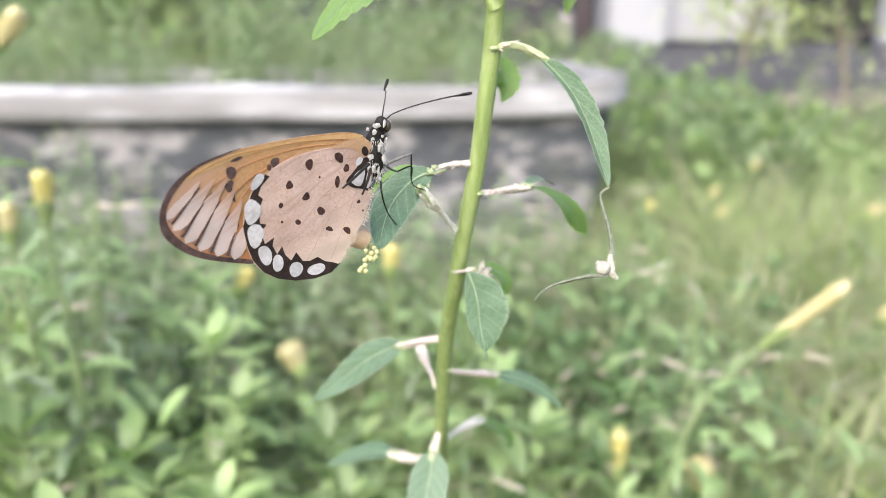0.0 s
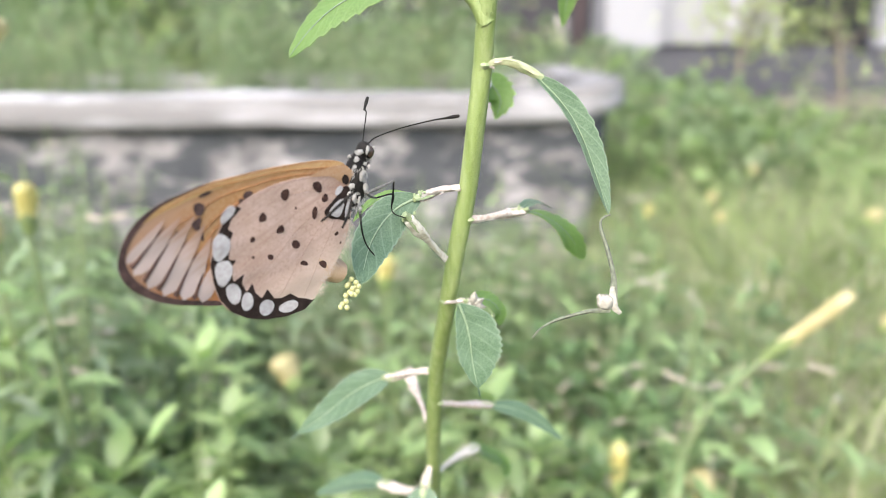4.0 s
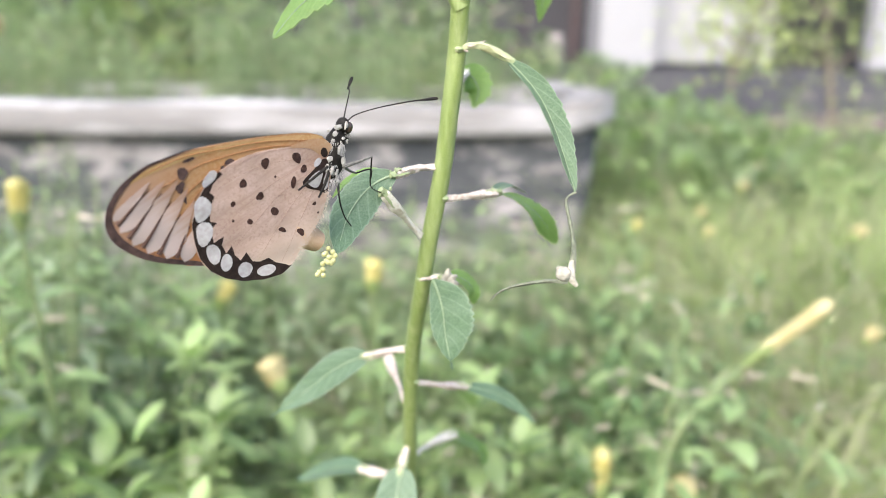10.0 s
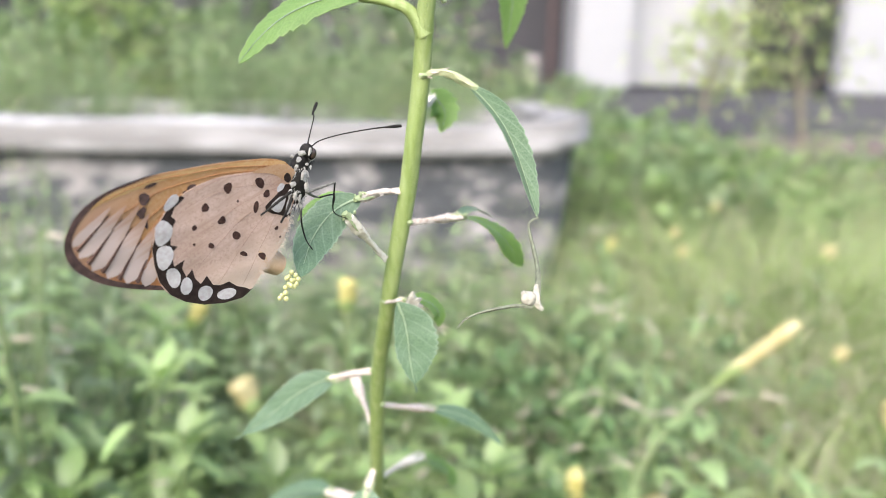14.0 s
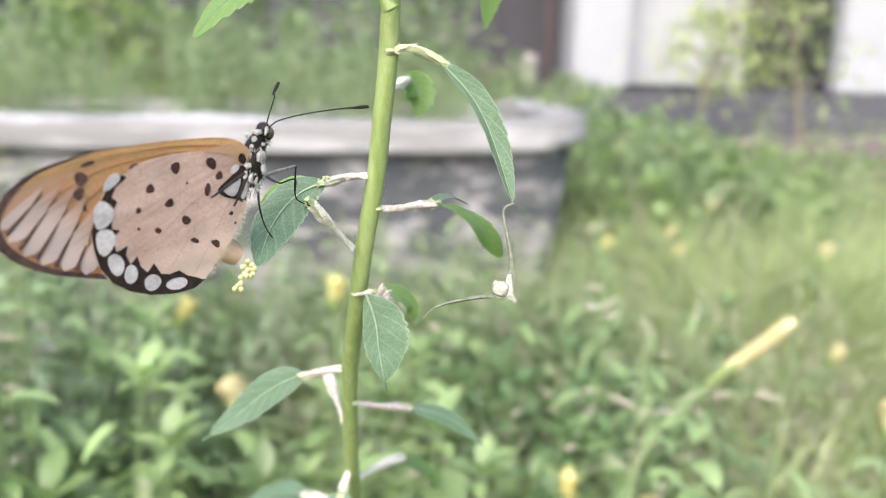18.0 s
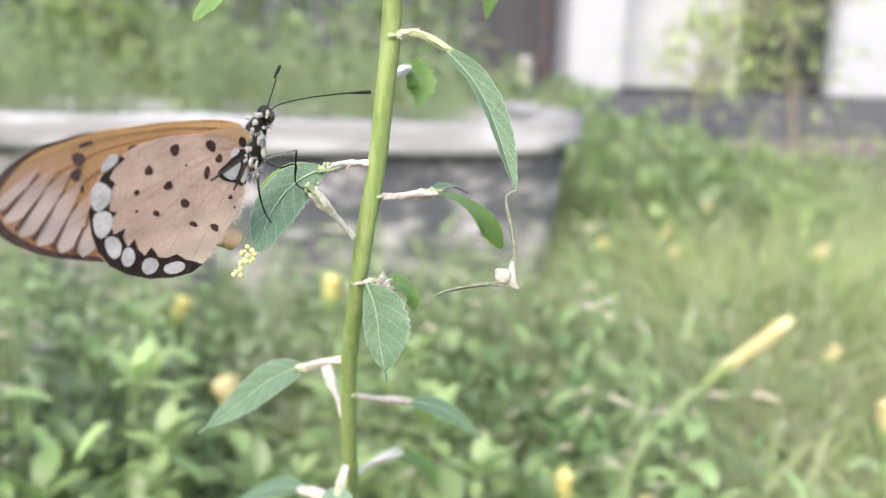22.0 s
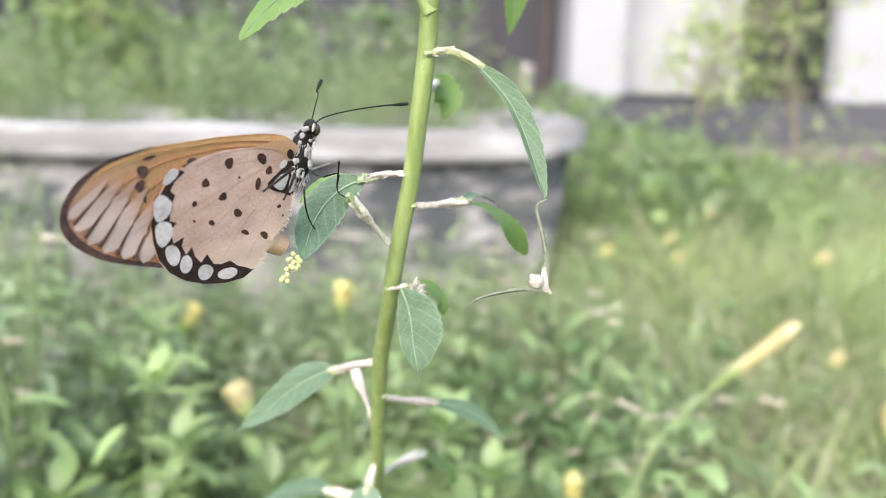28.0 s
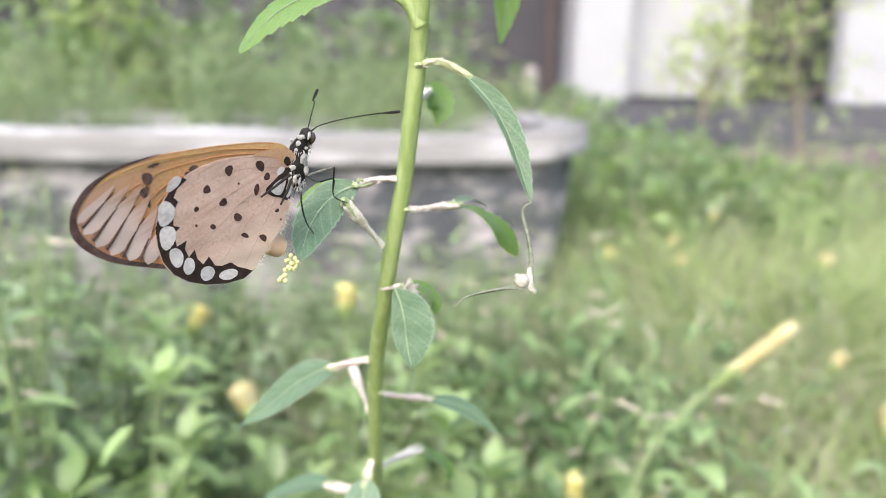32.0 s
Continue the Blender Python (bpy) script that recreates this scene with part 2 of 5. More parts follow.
def twig(plant, points, r0, r1, buds=0, seed=0, label="pale pinkish dry leaf stalk"):
    r0, r1 = r0 * 0.84, r1 * 0.84
    ob = part("leaf_stalk", tube_bm(points, [r0 * 0.95, r0 * 0.72, r0 * 0.85, r1 * 0.9, r1 * 0.75], 12, 10, 0.20, 0.12, seed), M_TWIG, plant, label)
    rng = random.Random(seed)
    end = Vector(points[-1])
    run = spline(points, 10)
    for k in range(5):
        i = rng.randrange(2, len(run) - 3)
        along = (run[i + 1] - run[i]).normalized()
        out = along.cross(Vector((rng.gauss(0, 1), rng.gauss(0, 1), rng.gauss(0, 1)))).normalized()
        base = run[i] + out * r0 * 0.6
        part("scale", tube_bm([base, base + along * r0 * 0.9 + out * r0 * 0.25, base + along * r0 * 1.7 + out * r0 * 0.75], [r0 * 0.2, r0 * 0.24, r0 * 0.05], 6, 3, 0.2, 0.1, seed + k), M_TWIG, ob, "papery dry scale")
    for _ in range(buds):
        c = end + Vector([rng.uniform(-1, 1) * r1 * 1.1 for _ in range(3)])
        part("bud", blob_bm(c, (r1 * rng.uniform(0.2, 0.38), r1 * rng.uniform(0.2, 0.36), r1 * rng.uniform(0.25, 0.42)), 8, lump=0.15, seed=seed), M_PALE, ob, "pale green bud")
    if buds:
        back = (Vector(points[-2]) - end).normalized()
        part("bract", tube_bm([end + back * r1 * 3.2, end + back * r1, end - back * r1 * 1.2], [r1 * 0.7, r1 * 0.78, r1 * 0.45], 8, 4, 0.25, 0.12, seed + 5), M_PALE, ob, "pale green bract")
    return ob


def green_stalk(plant, points, r0, r1):
    return part("leaf_stalk", tube_bm(points, [r0 * 1.5, r0, r0 * 0.9, r1], 10, 8, 0.05, 0.02), M_STEM, plant, "smooth yellow-green leaf stalk")


# ---------------------------------------------------------------- the plant in front
plant = thing("flowering_shrub", Matrix(), "green upright weed stem with drooping serrated leaves and dry stalks", "plant")
STEM = [(0.055, 0.30, 0.0), (0.022, 0.255, 0.24), (0.004, 0.215, 0.40), (0.0000, 0.1791, 0.4641), (-0.0004, 0.1667, 0.4875), (-0.0001, 0.1567, 0.5042), (0.0006, 0.1469, 0.5216), (0.0024, 0.1389, 0.5362), (0.0041, 0.1349, 0.5482), (0.0058, 0.1325, 0.5588), (0.0069, 0.1305, 0.5687), (0.0080, 0.1287, 0.5792), (0.0083, 0.1265, 0.5866), (0.0088, 0.1249, 0.5939), (0.0091, 0.1230, 0.6023)]
part("stem", tube_bm(STEM, [0.0020, 0.0019, 0.0017, 0.00158, 0.00155, 0.00152, 0.0015, 0.0015, 0.0015, 0.0014, 0.0011], 14, 8, 0.03, 0.02, 1), M_STEM, plant, "smooth yellow-green stem")
hairs = bmesh.new()
rng = random.Random(4)
line = spline(STEM[3:], 40)
for k in range(2400):
    p = line[rng.randrange(len(line))]
    a = rng.uniform(0, 6.283)
    o = Vector((math.cos(a), math.sin(a), rng.uniform(-0.2, 0.5)))
    base = p + o * 0.0014
    s = Vector((-o.y, o.x, 0)) * 0.00006
    q = [hairs.verts.new(v) for v in (base - s, base + s, base + o * rng.uniform(0.0004, 0.0008))]
    hairs.faces.new(q)
part("stem_hairs", hairs, M_PALE, plant, "fine pale hairs")
for a in ((0.0050, 0.1323, 0.5601), (0.0063, 0.1329, 0.5545), (0.0022, 0.1371, 0.5390), (-0.0006, 0.1470, 0.5218), (0.0012, 0.1508, 0.5130), (0.0082, 0.1276, 0.5792)):
    part("node", blob_bm(a, (0.0008, 0.0009, 0.0006), 8, lump=0.15, seed=3), M_PALE, plant, "pale swollen node")

# leaf under the butterfly
twig(plant, [(0.0051, 0.1323, 0.5599), (0.0015, 0.1297, 0.5600), (-0.0018, 0.1265, 0.5594)], 0.0008, 0.0010, 5, 1)
add_leaf(plant, [(-0.0015, 0.1268, 0.5595), (-0.0058, 0.1253, 0.5576), (-0.0091, 0.1222, 0.5532), (-0.0102, 0.1171, 0.5486)], 0.0037, (0.15, -0.95, 0.25), fold=8, curl=0.15, point=1.6, belly=0.52, depth=0.10, left=0.82, right=0.95)
add_leaf(plant, [(-0.0025, 0.1275, 0.5594), (-0.0066, 0.1291, 0.5594), (-0.0101, 0.1301, 0.5575), (-0.0126, 0.1309, 0.5547)], 0.0009, (0.2, -0.5, 0.8), M_LEAF_BRIGHT, fold=20)
# dry stub
twig(plant, [(0.0022, 0.1322, 0.5480), (-0.0004, 0.1282, 0.5522), (-0.0034, 0.1247, 0.5565)], 0.0007, 0.0013, 2, 2, "whitish dry stub").data.materials[0] = M_STUB
# leaf on the other side of the stem
twig(plant, [(0.0064, 0.1334, 0.5543), (0.0108, 0.1365, 0.5544), (0.0158, 0.1401, 0.5543)], 0.0008, 0.0011, 5, 3)
add_leaf(plant, [(0.0156, 0.1401, 0.5544), (0.0200, 0.1438, 0.5527), (0.0251, 0.1489, 0.5483), (0.0294, 0.1534, 0.5420)], 0.0021, (-0.35, -0.70, 0.60), M_LEAF_BRIGHT, fold=14, curl=0.25, point=1.6, belly=0.69, teeth=11, depth=0.22)
add_leaf(plant, [(0.0151, 0.1402, 0.5547), (0.0185, 0.1454, 0.5548), (0.0225, 0.1500, 0.5527)], 0.0013, (0, -0.3, 0.9), fold=15)
# upper drooping leaf
DROOP = [(0.0159, 0.1280, 0.5777), (0.0203, 0.1272, 0.5733), (0.0233, 0.1261, 0.5680), (0.0254, 0.1249, 0.5622), (0.0270, 0.1238, 0.5573)]
twig(plant, [(0.0076, 0.1276, 0.5792), (0.0116, 0.1278, 0.5798), (0.0163, 0.1280, 0.5777)], 0.0008, 0.0009, 3, 4, "olive green leaf stalk").data.materials[0] = M_OLIVE
add_leaf(plant, DROOP, 0.0021, (0.35, -0.9, 0.25), left=0.75, right=0.95, fold=34, curl=-0.1, point=1.5, teeth=14)
# small leaf behind the stem
twig(plant, [(0.0078, 0.1351, 0.5736), (0.0092, 0.1487, 0.5742), (0.0104, 0.1593, 0.5752)], 0.0006, 0.0014, 2, 5, "whitish dry stub").data.materials[0] = M_STUB
add_leaf(plant, [(0.0100, 0.1606, 0.5762), (0.0122, 0.1620, 0.5741), (0.0134, 0.1624, 0.5716), (0.0124, 0.1625, 0.5681)], 0.0033, (0.0, -0.8, 0.45), M_LEAF_BRIGHT, fold=8, point=1.2, belly=0.42, teeth=8, depth=0.3)
# middle hanging leaf
twig(plant, [(0.0023, 0.1365, 0.5390), (0.0039, 0.1342, 0.5399), (0.0055, 0.1323, 0.5407)], 0.0004, 0.0007, 2, 6, "whitish downy leaf axil")
add_leaf(plant, [(0.0045, 0.1317, 0.5404), (0.0061, 0.1311, 0.5360), (0.0068, 0.1304, 0.5304), (0.0081, 0.1295, 0.5244)], 0.0041, (-0.12, -0.97, 0.2), fold=6, curl=0.05, point=1.5, belly=0.52, teeth=17, depth=0.15, left=0.58, right=1.30, tail=0.09)
add_leaf(plant, [(0.0070, 0.1380, 0.5390), (0.0098, 0.1400, 0.5383), (0.0120, 0.1415, 0.5358), (0.0124, 0.1422, 0.5326)], 0.0019, (0.1, -0.6, 0.8), M_LEAF_BRIGHT, fold=4, point=1.7)
tuft = Vector((0.0068, 0.1330, 0.5398))
for k, (a, b, ln) in enumerate(((0.15, 0.95, 0.0026), (-0.75, 0.55, 0.0017), (0.85, 0.45, 0.0022), (0.95, -0.25, 0.0024), (0.45, -0.7, 0.0016), (-0.3, -0.6, 0.0012))):
    way = Vector((a, -0.25 + 0.12 * k, b)).normalized() * ln
    part("white_bract", tube_bm([tuft, tuft + way * 0.5 + Vector((0, -0.0002, 0.0001)), tuft + way], [0.0006, 0.0007, 0.0001], 7, 4, 0.25, 0.12, k), M_FLUFF, plant, "dry white downy bract")
# lower pair
twig(plant, [(-0.0007, 0.1469, 0.5217), (-0.0046, 0.1496, 0.5200), (-0.0094, 0.1521, 0.5179)], 0.0009, 0.0011, 6, 7)
add_leaf(plant, [(-0.0086, 0.1522, 0.5182), (-0.0151, 0.1539, 0.5149), (-0.0221, 0.1549, 0.5089), (-0.0302, 0.1553, 0.5026)], 0.0033, (-0.1, -0.85, 0.5), fold=14, curl=0.15, point=1.5, teeth=14, tail=0.07)
twig(plant, [(-0.0015, 0.1571, 0.5055), (-0.0033, 0.1611, 0.5091), (-0.0058, 0.1664, 0.5133)], 0.0007, 0.0016, 0, 8, "pale dry stub")
twig(plant, [(0.0012, 0.1517, 0.5125), (0.0063, 0.1562, 0.5099), (0.0120, 0.1607, 0.5075)], 0.0008, 0.0012, 5, 9)
add_leaf(plant, [(0.0118, 0.1607, 0.5076), (0.0183, 0.1623, 0.5055), (0.0241, 0.1632, 0.5015), (0.0317, 0.1637, 0.4940)], 0.0018, (-0.15, -0.75, 0.65), fold=14, curl=0.2, point=1.5, teeth=11, tail=0.15)
# lowest leaves
twig(plant, [(0.0003, 0.1687, 0.4833), (-0.0065, 0.1790, 0.4755), (-0.0142, 0.1883, 0.4714)], 0.0011, 0.0017, 2, 10)
add_leaf(plant, [(-0.0138, 0.1883, 0.4714), (-0.0196, 0.1930, 0.4695), (-0.0268, 0.1989, 0.4646), (-0.0343, 0.2037, 0.4592)], 0.0032, (0, -0.5, 0.85), fold=10)
twig(plant, [(-0.0005, 0.1641, 0.4931), (-0.0013, 0.1624, 0.4906), (-0.0024, 0.1596, 0.4877)], 0.0010, 0.0014, 3, 11)
add_leaf(plant, [(-0.0021, 0.1598, 0.4885), (-0.0031, 0.1563, 0.4832), (-0.0044, 0.1525, 0.4769), (-0.0053, 0.1483, 0.4689)], 0.0045, (-0.1, -0.95, 0.3), fold=10, point=1.8)
twig(plant, [(0.0003, 0.1695, 0.4863), (0.0045, 0.1774, 0.4848), (0.0103, 0.1863, 0.4830)], 0.0009, 0.0016, 2, 12, "whitish downy dry stub").data.materials[0] = M_STUB
add_leaf(plant, [(0.0092, 0.1861, 0.4826), (0.0134, 0.1912, 0.4783), (0.0173, 0.1961, 0.4734), (0.0202, 0.1988, 0.4679)], 0.0034, (-0.1, -0.55, 0.85), M_LEAF_BRIGHT, fold=10, point=2.2)
# upper leaves that reach down into view
green_stalk(plant, [(0.0084, 0.1266, 0.5853), (0.0069, 0.1263, 0.5880), (0.0051, 0.1262, 0.5895), (0.0018, 0.1270, 0.5905), (-0.0019, 0.1276, 0.5910)], 0.0010, 0.0008)
add_leaf(plant, [(-0.0011, 0.1276, 0.5909), (-0.0066, 0.1286, 0.5908), (-0.0127, 0.1296, 0.5885), (-0.0171, 0.1298, 0.5853), (-0.0213, 0.1296, 0.5805)], 0.0031, (-0.25, -0.75, 0.55), M_LEAF_BRIGHT, fold=6, curl=0.2, point=1.6, teeth=9, depth=0.18, belly=0.5)
green_stalk(plant, [(0.0078, 0.1367, 0.5984), (0.0158, 0.1527, 0.6069), (0.0250, 0.1650, 0.6085)], 0.0009, 0.0008)
add_leaf(plant, [(0.0247, 0.1651, 0.6087), (0.0267, 0.1677, 0.6026), (0.0272, 0.1699, 0.5940), (0.0264, 0.1717, 0.5857)], 0.0037, (0.1, -0.95, 0.2), M_LEAF_BRIGHT, fold=12, point=1.25, belly=0.36, teeth=14)
part("bud", tube_bm([(0.0090, 0.1292, 0.5935), (0.0108, 0.1287, 0.5920), (0.0114, 0.1284, 0.5905)], [0.0005, 0.0007, 0.0004], 7, 4), M_PALE, plant, "pale green bud")

# dry thread with a white seed that hangs from the drooping leaf
seed = thing("dangling_dry_flower", Matrix.Translation((0.0273, 0.1238, 0.5572)), "dried white flower hanging on a thin withered thread", "dry flower")
HANG = Vector((0.0273, 0.1238, 0.5572))


def hung(points):
    return [Vector(p) - HANG for p in points]


part("thread", tube_bm(hung([(0.0273, 0.1238, 0.5572), (0.0262, 0.1237, 0.5567), (0.0257, 0.1229, 0.5556), (0.0265, 0.1209, 0.5522), (0.0271, 0.1196, 0.5490), (0.0269, 0.1181, 0.5455)]), [0.00013, 0.00017, 0.00028, 0.00036, 0.0006], 8, 6, 0.18, 0.1, 4), M_DRY, seed, "withered greenish thread")
part("seed_head", blob_bm(hung([(0.0256, 0.1176, 0.5453)])[0], (0.0013, 0.0011, 0.0012), 14, lump=0.06, seed=8), M_FLUFF, seed, "whitish dry seed head")
part("seed_head", blob_bm(hung([(0.0249, 0.1177, 0.5460)])[0], (0.0006, 0.0005, 0.0005), 10, lump=0.2, seed=9), M_FLUFF, seed, "whitish dry seed head")
part("calyx", tube_bm(hung([(0.0268, 0.1186, 0.5474), (0.0268, 0.1177, 0.5450), (0.0279, 0.1174, 0.5436)]), [0.0003, 0.0007, 0.0003], 8, 5, 0.12, 0.1, 5), M_FLUFF, seed, "pale dry calyx")
part("thread", tube_bm(hung([(0.0263, 0.1175, 0.5441), (0.0230, 0.1167, 0.5442), (0.0184, 0.1155, 0.5435), (0.0157, 0.1142, 0.5427), (0.0144, 0.1139, 0.5413)]), [0.0004, 0.00028, 0.00018, 0.0001], 7, 6, 0.1, 0.1, 6), M_DRY, seed, "withered greenish thread")

# ---------------------------------------------------------------- butterfly
BF = Matrix(((0.8173, 0.1461, 0.5574, -0.01108), (0.5714, -0.0793, -0.8169, 0.11225), (-0.0751, 0.9861, -0.1483, 0.56524), (0.0000, 0.0000, 0.0000, 1.00000)))
butterfly = thing("butterfly", BF, "orange butterfly with black-spotted pinkish wings closed, laying eggs", "butterfly")
MM = 0.001


def wing_material(name, light, deep, streak, shades=()):
    """Scaled wing: streaks, dusty scales, and tones that run over the wing; shades: (slope, span, colour, strength)."""
    m = material(name, light, 0.7, deep, 220, 3, 0.25, 5000, through_light=0.3, tint=(1.0, 0.85, 0.7), sheen=0.2, spec=0.2)
    nt = m.node_tree
    n, l = nt.nodes, nt.links
    ramp = next(x for x in n if x.type == "VALTORGB")
    targets = [k.to_socket for k in ramp.outputs["Color"].links]
    co = n.new("ShaderNodeTexCoord")
    mp = n.new("ShaderNodeMapping")
    mp.vector_type = "TEXTURE"
    mp.inputs["Rotation"].default_value = (0, 0, radians(38))
    mp.inputs["Scale"].default_value = (1 / 170, 1 / 1700, 1 / 170)
    l.new(co.outputs["Object"], mp.inputs["Vector"])
    tex = n.new("ShaderNodeTexNoise")
    tex.inputs["Scale"].default_value = 1.0
    tex.inputs["Detail"].default_value = 4
    l.new(mp.outputs[0], tex.inputs["Vector"])
    mr = n.new("ShaderNodeMapRange")
    mr.inputs["From Min"].default_value, mr.inputs["From Max"].default_value = 0.44, 0.68
    mr.inputs["To Max"].default_value = 0.42
    l.new(tex.outputs["Fac"], mr.inputs["Value"])
    mix = n.new("ShaderNodeMix")
    mix.data_type = "RGBA"
    scales = n.new("ShaderNodeTexNoise")
    scales.inputs["Scale"].default_value = 2600.0
    scales.inputs["Detail"].default_value = 3
    l.new(co.outputs["Object"], scales.inputs["Vector"])
    dust = n.new("ShaderNodeMapRange")
    dust.inputs["From Min"].default_value, dust.inputs["From Max"].default_value = 0.46, 0.66
    dust.inputs["To Max"].default_value = 0.45
    l.new(scales.outputs["Fac"], dust.inputs["Value"])
    both = n.new("ShaderNodeMath")
    both.operation = "MAXIMUM"
    l.new(dust.outputs[0], both.inputs[0])
    l.new(mr.outputs[0], both.inputs[1])
    l.new(both.outputs[0], mix.inputs["Factor"])
    l.new(ramp.outputs["Color"], mix.inputs["A"])
    mix.inputs["B"].default_value = (*streak, 1)
    colour = mix.outputs["Result"]
    for slope, span, shade, strength in shades:
        dot = n.new("ShaderNodeVectorMath")
        dot.operation = "DOT_PRODUCT"
        l.new(co.outputs["Object"], dot.inputs[0])
        dot.inputs[1].default_value = slope
        wave = n.new("ShaderNodeMath")
        wave.operation = "MULTIPLY_ADD"
        l.new(tex.outputs["Fac"], wave.inputs[0])
        wave.inputs[1].default_value = 0.006
        l.new(dot.outputs["Value"], wave.inputs[2])
        along = n.new("ShaderNodeMapRange")
        along.interpolation_type = "SMOOTHSTEP"
        along.inputs["From Min"].default_value, along.inputs["From Max"].default_value = (v + 0.003 for v in span)
        along.inputs["To Max"].default_value = strength
        l.new(wave.outputs[0], along.inputs["Value"])
        mix2 = n.new("ShaderNodeMix")
        mix2.data_type = "RGBA"
        l.new(along.outputs[0], mix2.inputs["Factor"])
        l.new(colour, mix2.inputs["A"])
        mix2.inputs["B"].default_value = (*shade, 1)
        colour = mix2.outputs["Result"]
    for s in targets:
        l.new(colour, s)
    return m


# first shade: richer orange towards the hindwing, with the hindwing's shadow painted in
M_FORE = wing_material("forewing_orange", (0.330, 0.185, 0.080), (0.270, 0.130, 0.050), (0.40, 0.262, 0.145),
                       [((0.2, -1.0, 0), (0.002, 0.010), (0.300, 0.120, 0.042), 0.85), ((-1.0, 0.35, 0), (0.0150, 0.0250), (0.305, 0.185, 0.125), 0.85)])
M_HIND = wing_material("hindwing_pink", (0.47, 0.345, 0.30), (0.375, 0.262, 0.215), (0.235, 0.150, 0.118),
                       [((0.6, -0.8, 0), (0.004, 0.013), (0.52, 0.42, 0.345), 0.75), ((1.0, 0.8, 0), (-0.008, 0.001), (0.275, 0.150, 0.095), 0.6)])
M_TAN = wing_material("wing_tan", (0.36, 0.225, 0.130), (0.30, 0.165, 0.085), (0.40, 0.28, 0.19))
M_GOLD = wing_material("wing_gold", (0.383, 0.244, 0.106), (0.343, 0.198, 0.079), (0.422, 0.297, 0.158))
M_BLACK = material("wing_black", (0.011, 0.007, 0.006), 0.85, (0.023, 0.015, 0.013), 1500, 4, 0.3, 5000, spec=0.12)
M_SPOT = material("wing_spot_brown", (0.020, 0.010, 0.009), 0.85, (0.050, 0.026, 0.021), 2200, 4, 0.3, 5000, spec=0.12)
M_DUSK = material("wing_dusky_brown", (0.042, 0.024, 0.021), 0.85, (0.095, 0.054, 0.042), 1800, 4, 0.3, 5000, spec=0.12, through_light=0.15)
M_SMOKE = material("wing_smoky", (0.024, 0.015, 0.015), 0.85, (0.062, 0.037, 0.033), 1300, 4, 0.3, 5000, spec=0.15)
M_WHITE = material("wing_white", (0.42, 0.405, 0.415), 0.75, (0.325, 0.295, 0.30), 1500, 3, 0.3, 5000, through_light=0.25)
M_BAR = wing_material("wing_bar", (0.300, 0.190, 0.140), (0.290, 0.180, 0.130), (0.33, 0.215, 0.16),
                      [((-0.6, -0.8, 0), (0.0165, 0.0225), (0.41, 0.33, 0.31), 0.95)])
M_BODY = material("body_black", (0.007, 0.006, 0.006), 0.7, (0.016, 0.014, 0.012), 1500, 4, 0.5, 5000, spec=0.12)
M_DOT = material("body_white", (0.370, 0.350, 0.330), 0.85, (0.238, 0.218, 0.198), 2500, 3, 0.5, 6000)
M_EYE = material("eye", (0.036, 0.023, 0.017), 0.2, (0.013, 0.009, 0.007), 800, 2)
M_ABDOMEN = material("abdomen_ochre", (0.41, 0.265, 0.165), 0.6, (0.46, 0.325, 0.215), 700, 4, 0.4, 3000, through_light=0.15)
M_LEG = material("leg_grey", (0.03, 0.028, 0.026), 0.6, (0.16, 0.15, 0.135), 900, 3, 0.3, 4000, spec=0.25)


def smooth_loop(points, per=5):
    p = [Vector((x, y, 0)) for x, y in points]
    n, out = len(p), []
    for i in range(n):
        a, b, c, d = p[i - 1], p[i], p[(i + 1) % n], p[(i + 2) % n]
        for k in range(per):
            t = k / per
            out.append(0.5 * (2 * b + (c - a) * t + (2 * a - 5 * b + 4 * c - d) * t * t + (3 * b - a - 3 * c + d) * t ** 3))
    return out


def bulge(x, y):
    """How far the wing stands out of its plane, in mm: the gentle waves between its veins."""
    return 0.10 * math.sin(x * 0.75 + y * 0.45) + 0.06 * math.sin(y * 1.3 - x * 0.4)


def sheet(loop, z, thick=0.05, wavy=True):
    """A thin scaled sheet of the given outline in mm, with a real edge."""
    bm = bmesh.new()
    face = bm.faces.new([bm.verts.new(v) for v in loop])
    face.normal_update()
    bmesh.ops.triangulate(bm, faces=[face], quad_method="BEAUTY", ngon_method="BEAUTY")
    for _ in range(3):
        long = [e for e in bm.edges if e.calc_length() > 1.6]
        if long:
            bmesh.ops.subdivide_edges(bm, edges=long, cuts=1)
            bmesh.ops.triangulate(bm, faces=bm.faces[:])
    for v in bm.verts:
        v.co.z = z + (bulge(v.co.x, v.co.y) if wavy else 0)
    bm.normal_update()
    bmesh.ops.solidify(bm, geom=bm.faces[:], thickness=thick)
    bmesh.ops.scale(bm, vec=(MM, MM, MM), verts=bm.verts[:])
    return bm


def oval(cx, cy, a, b, turn=0.0, rough=0.0, seed=0, n=26):
    """A rounded outline with slow, uneven swellings and a slightly frayed edge."""
    rng = random.Random(seed + int(cx * 10))
    c, s = math.cos(radians(turn)), math.sin(radians(turn))
    swell = [(k, rng.uniform(-1, 1), rng.uniform(0, 6.283)) for k in (2, 3)]
    out = []
    for k in range(n):
        t = 2 * math.pi * k / n
        r = 1 + rough * (sum(w * math.sin(f * t + o) for f, w, o in swell) * 0.8 + rng.uniform(-0.2, 0.2))
        x, y = a * math.cos(t) * r, b * math.sin(t) * r
        out.append(Vector((cx + x * c - y * s, cy + x * s + y * c, 0)))
    return out


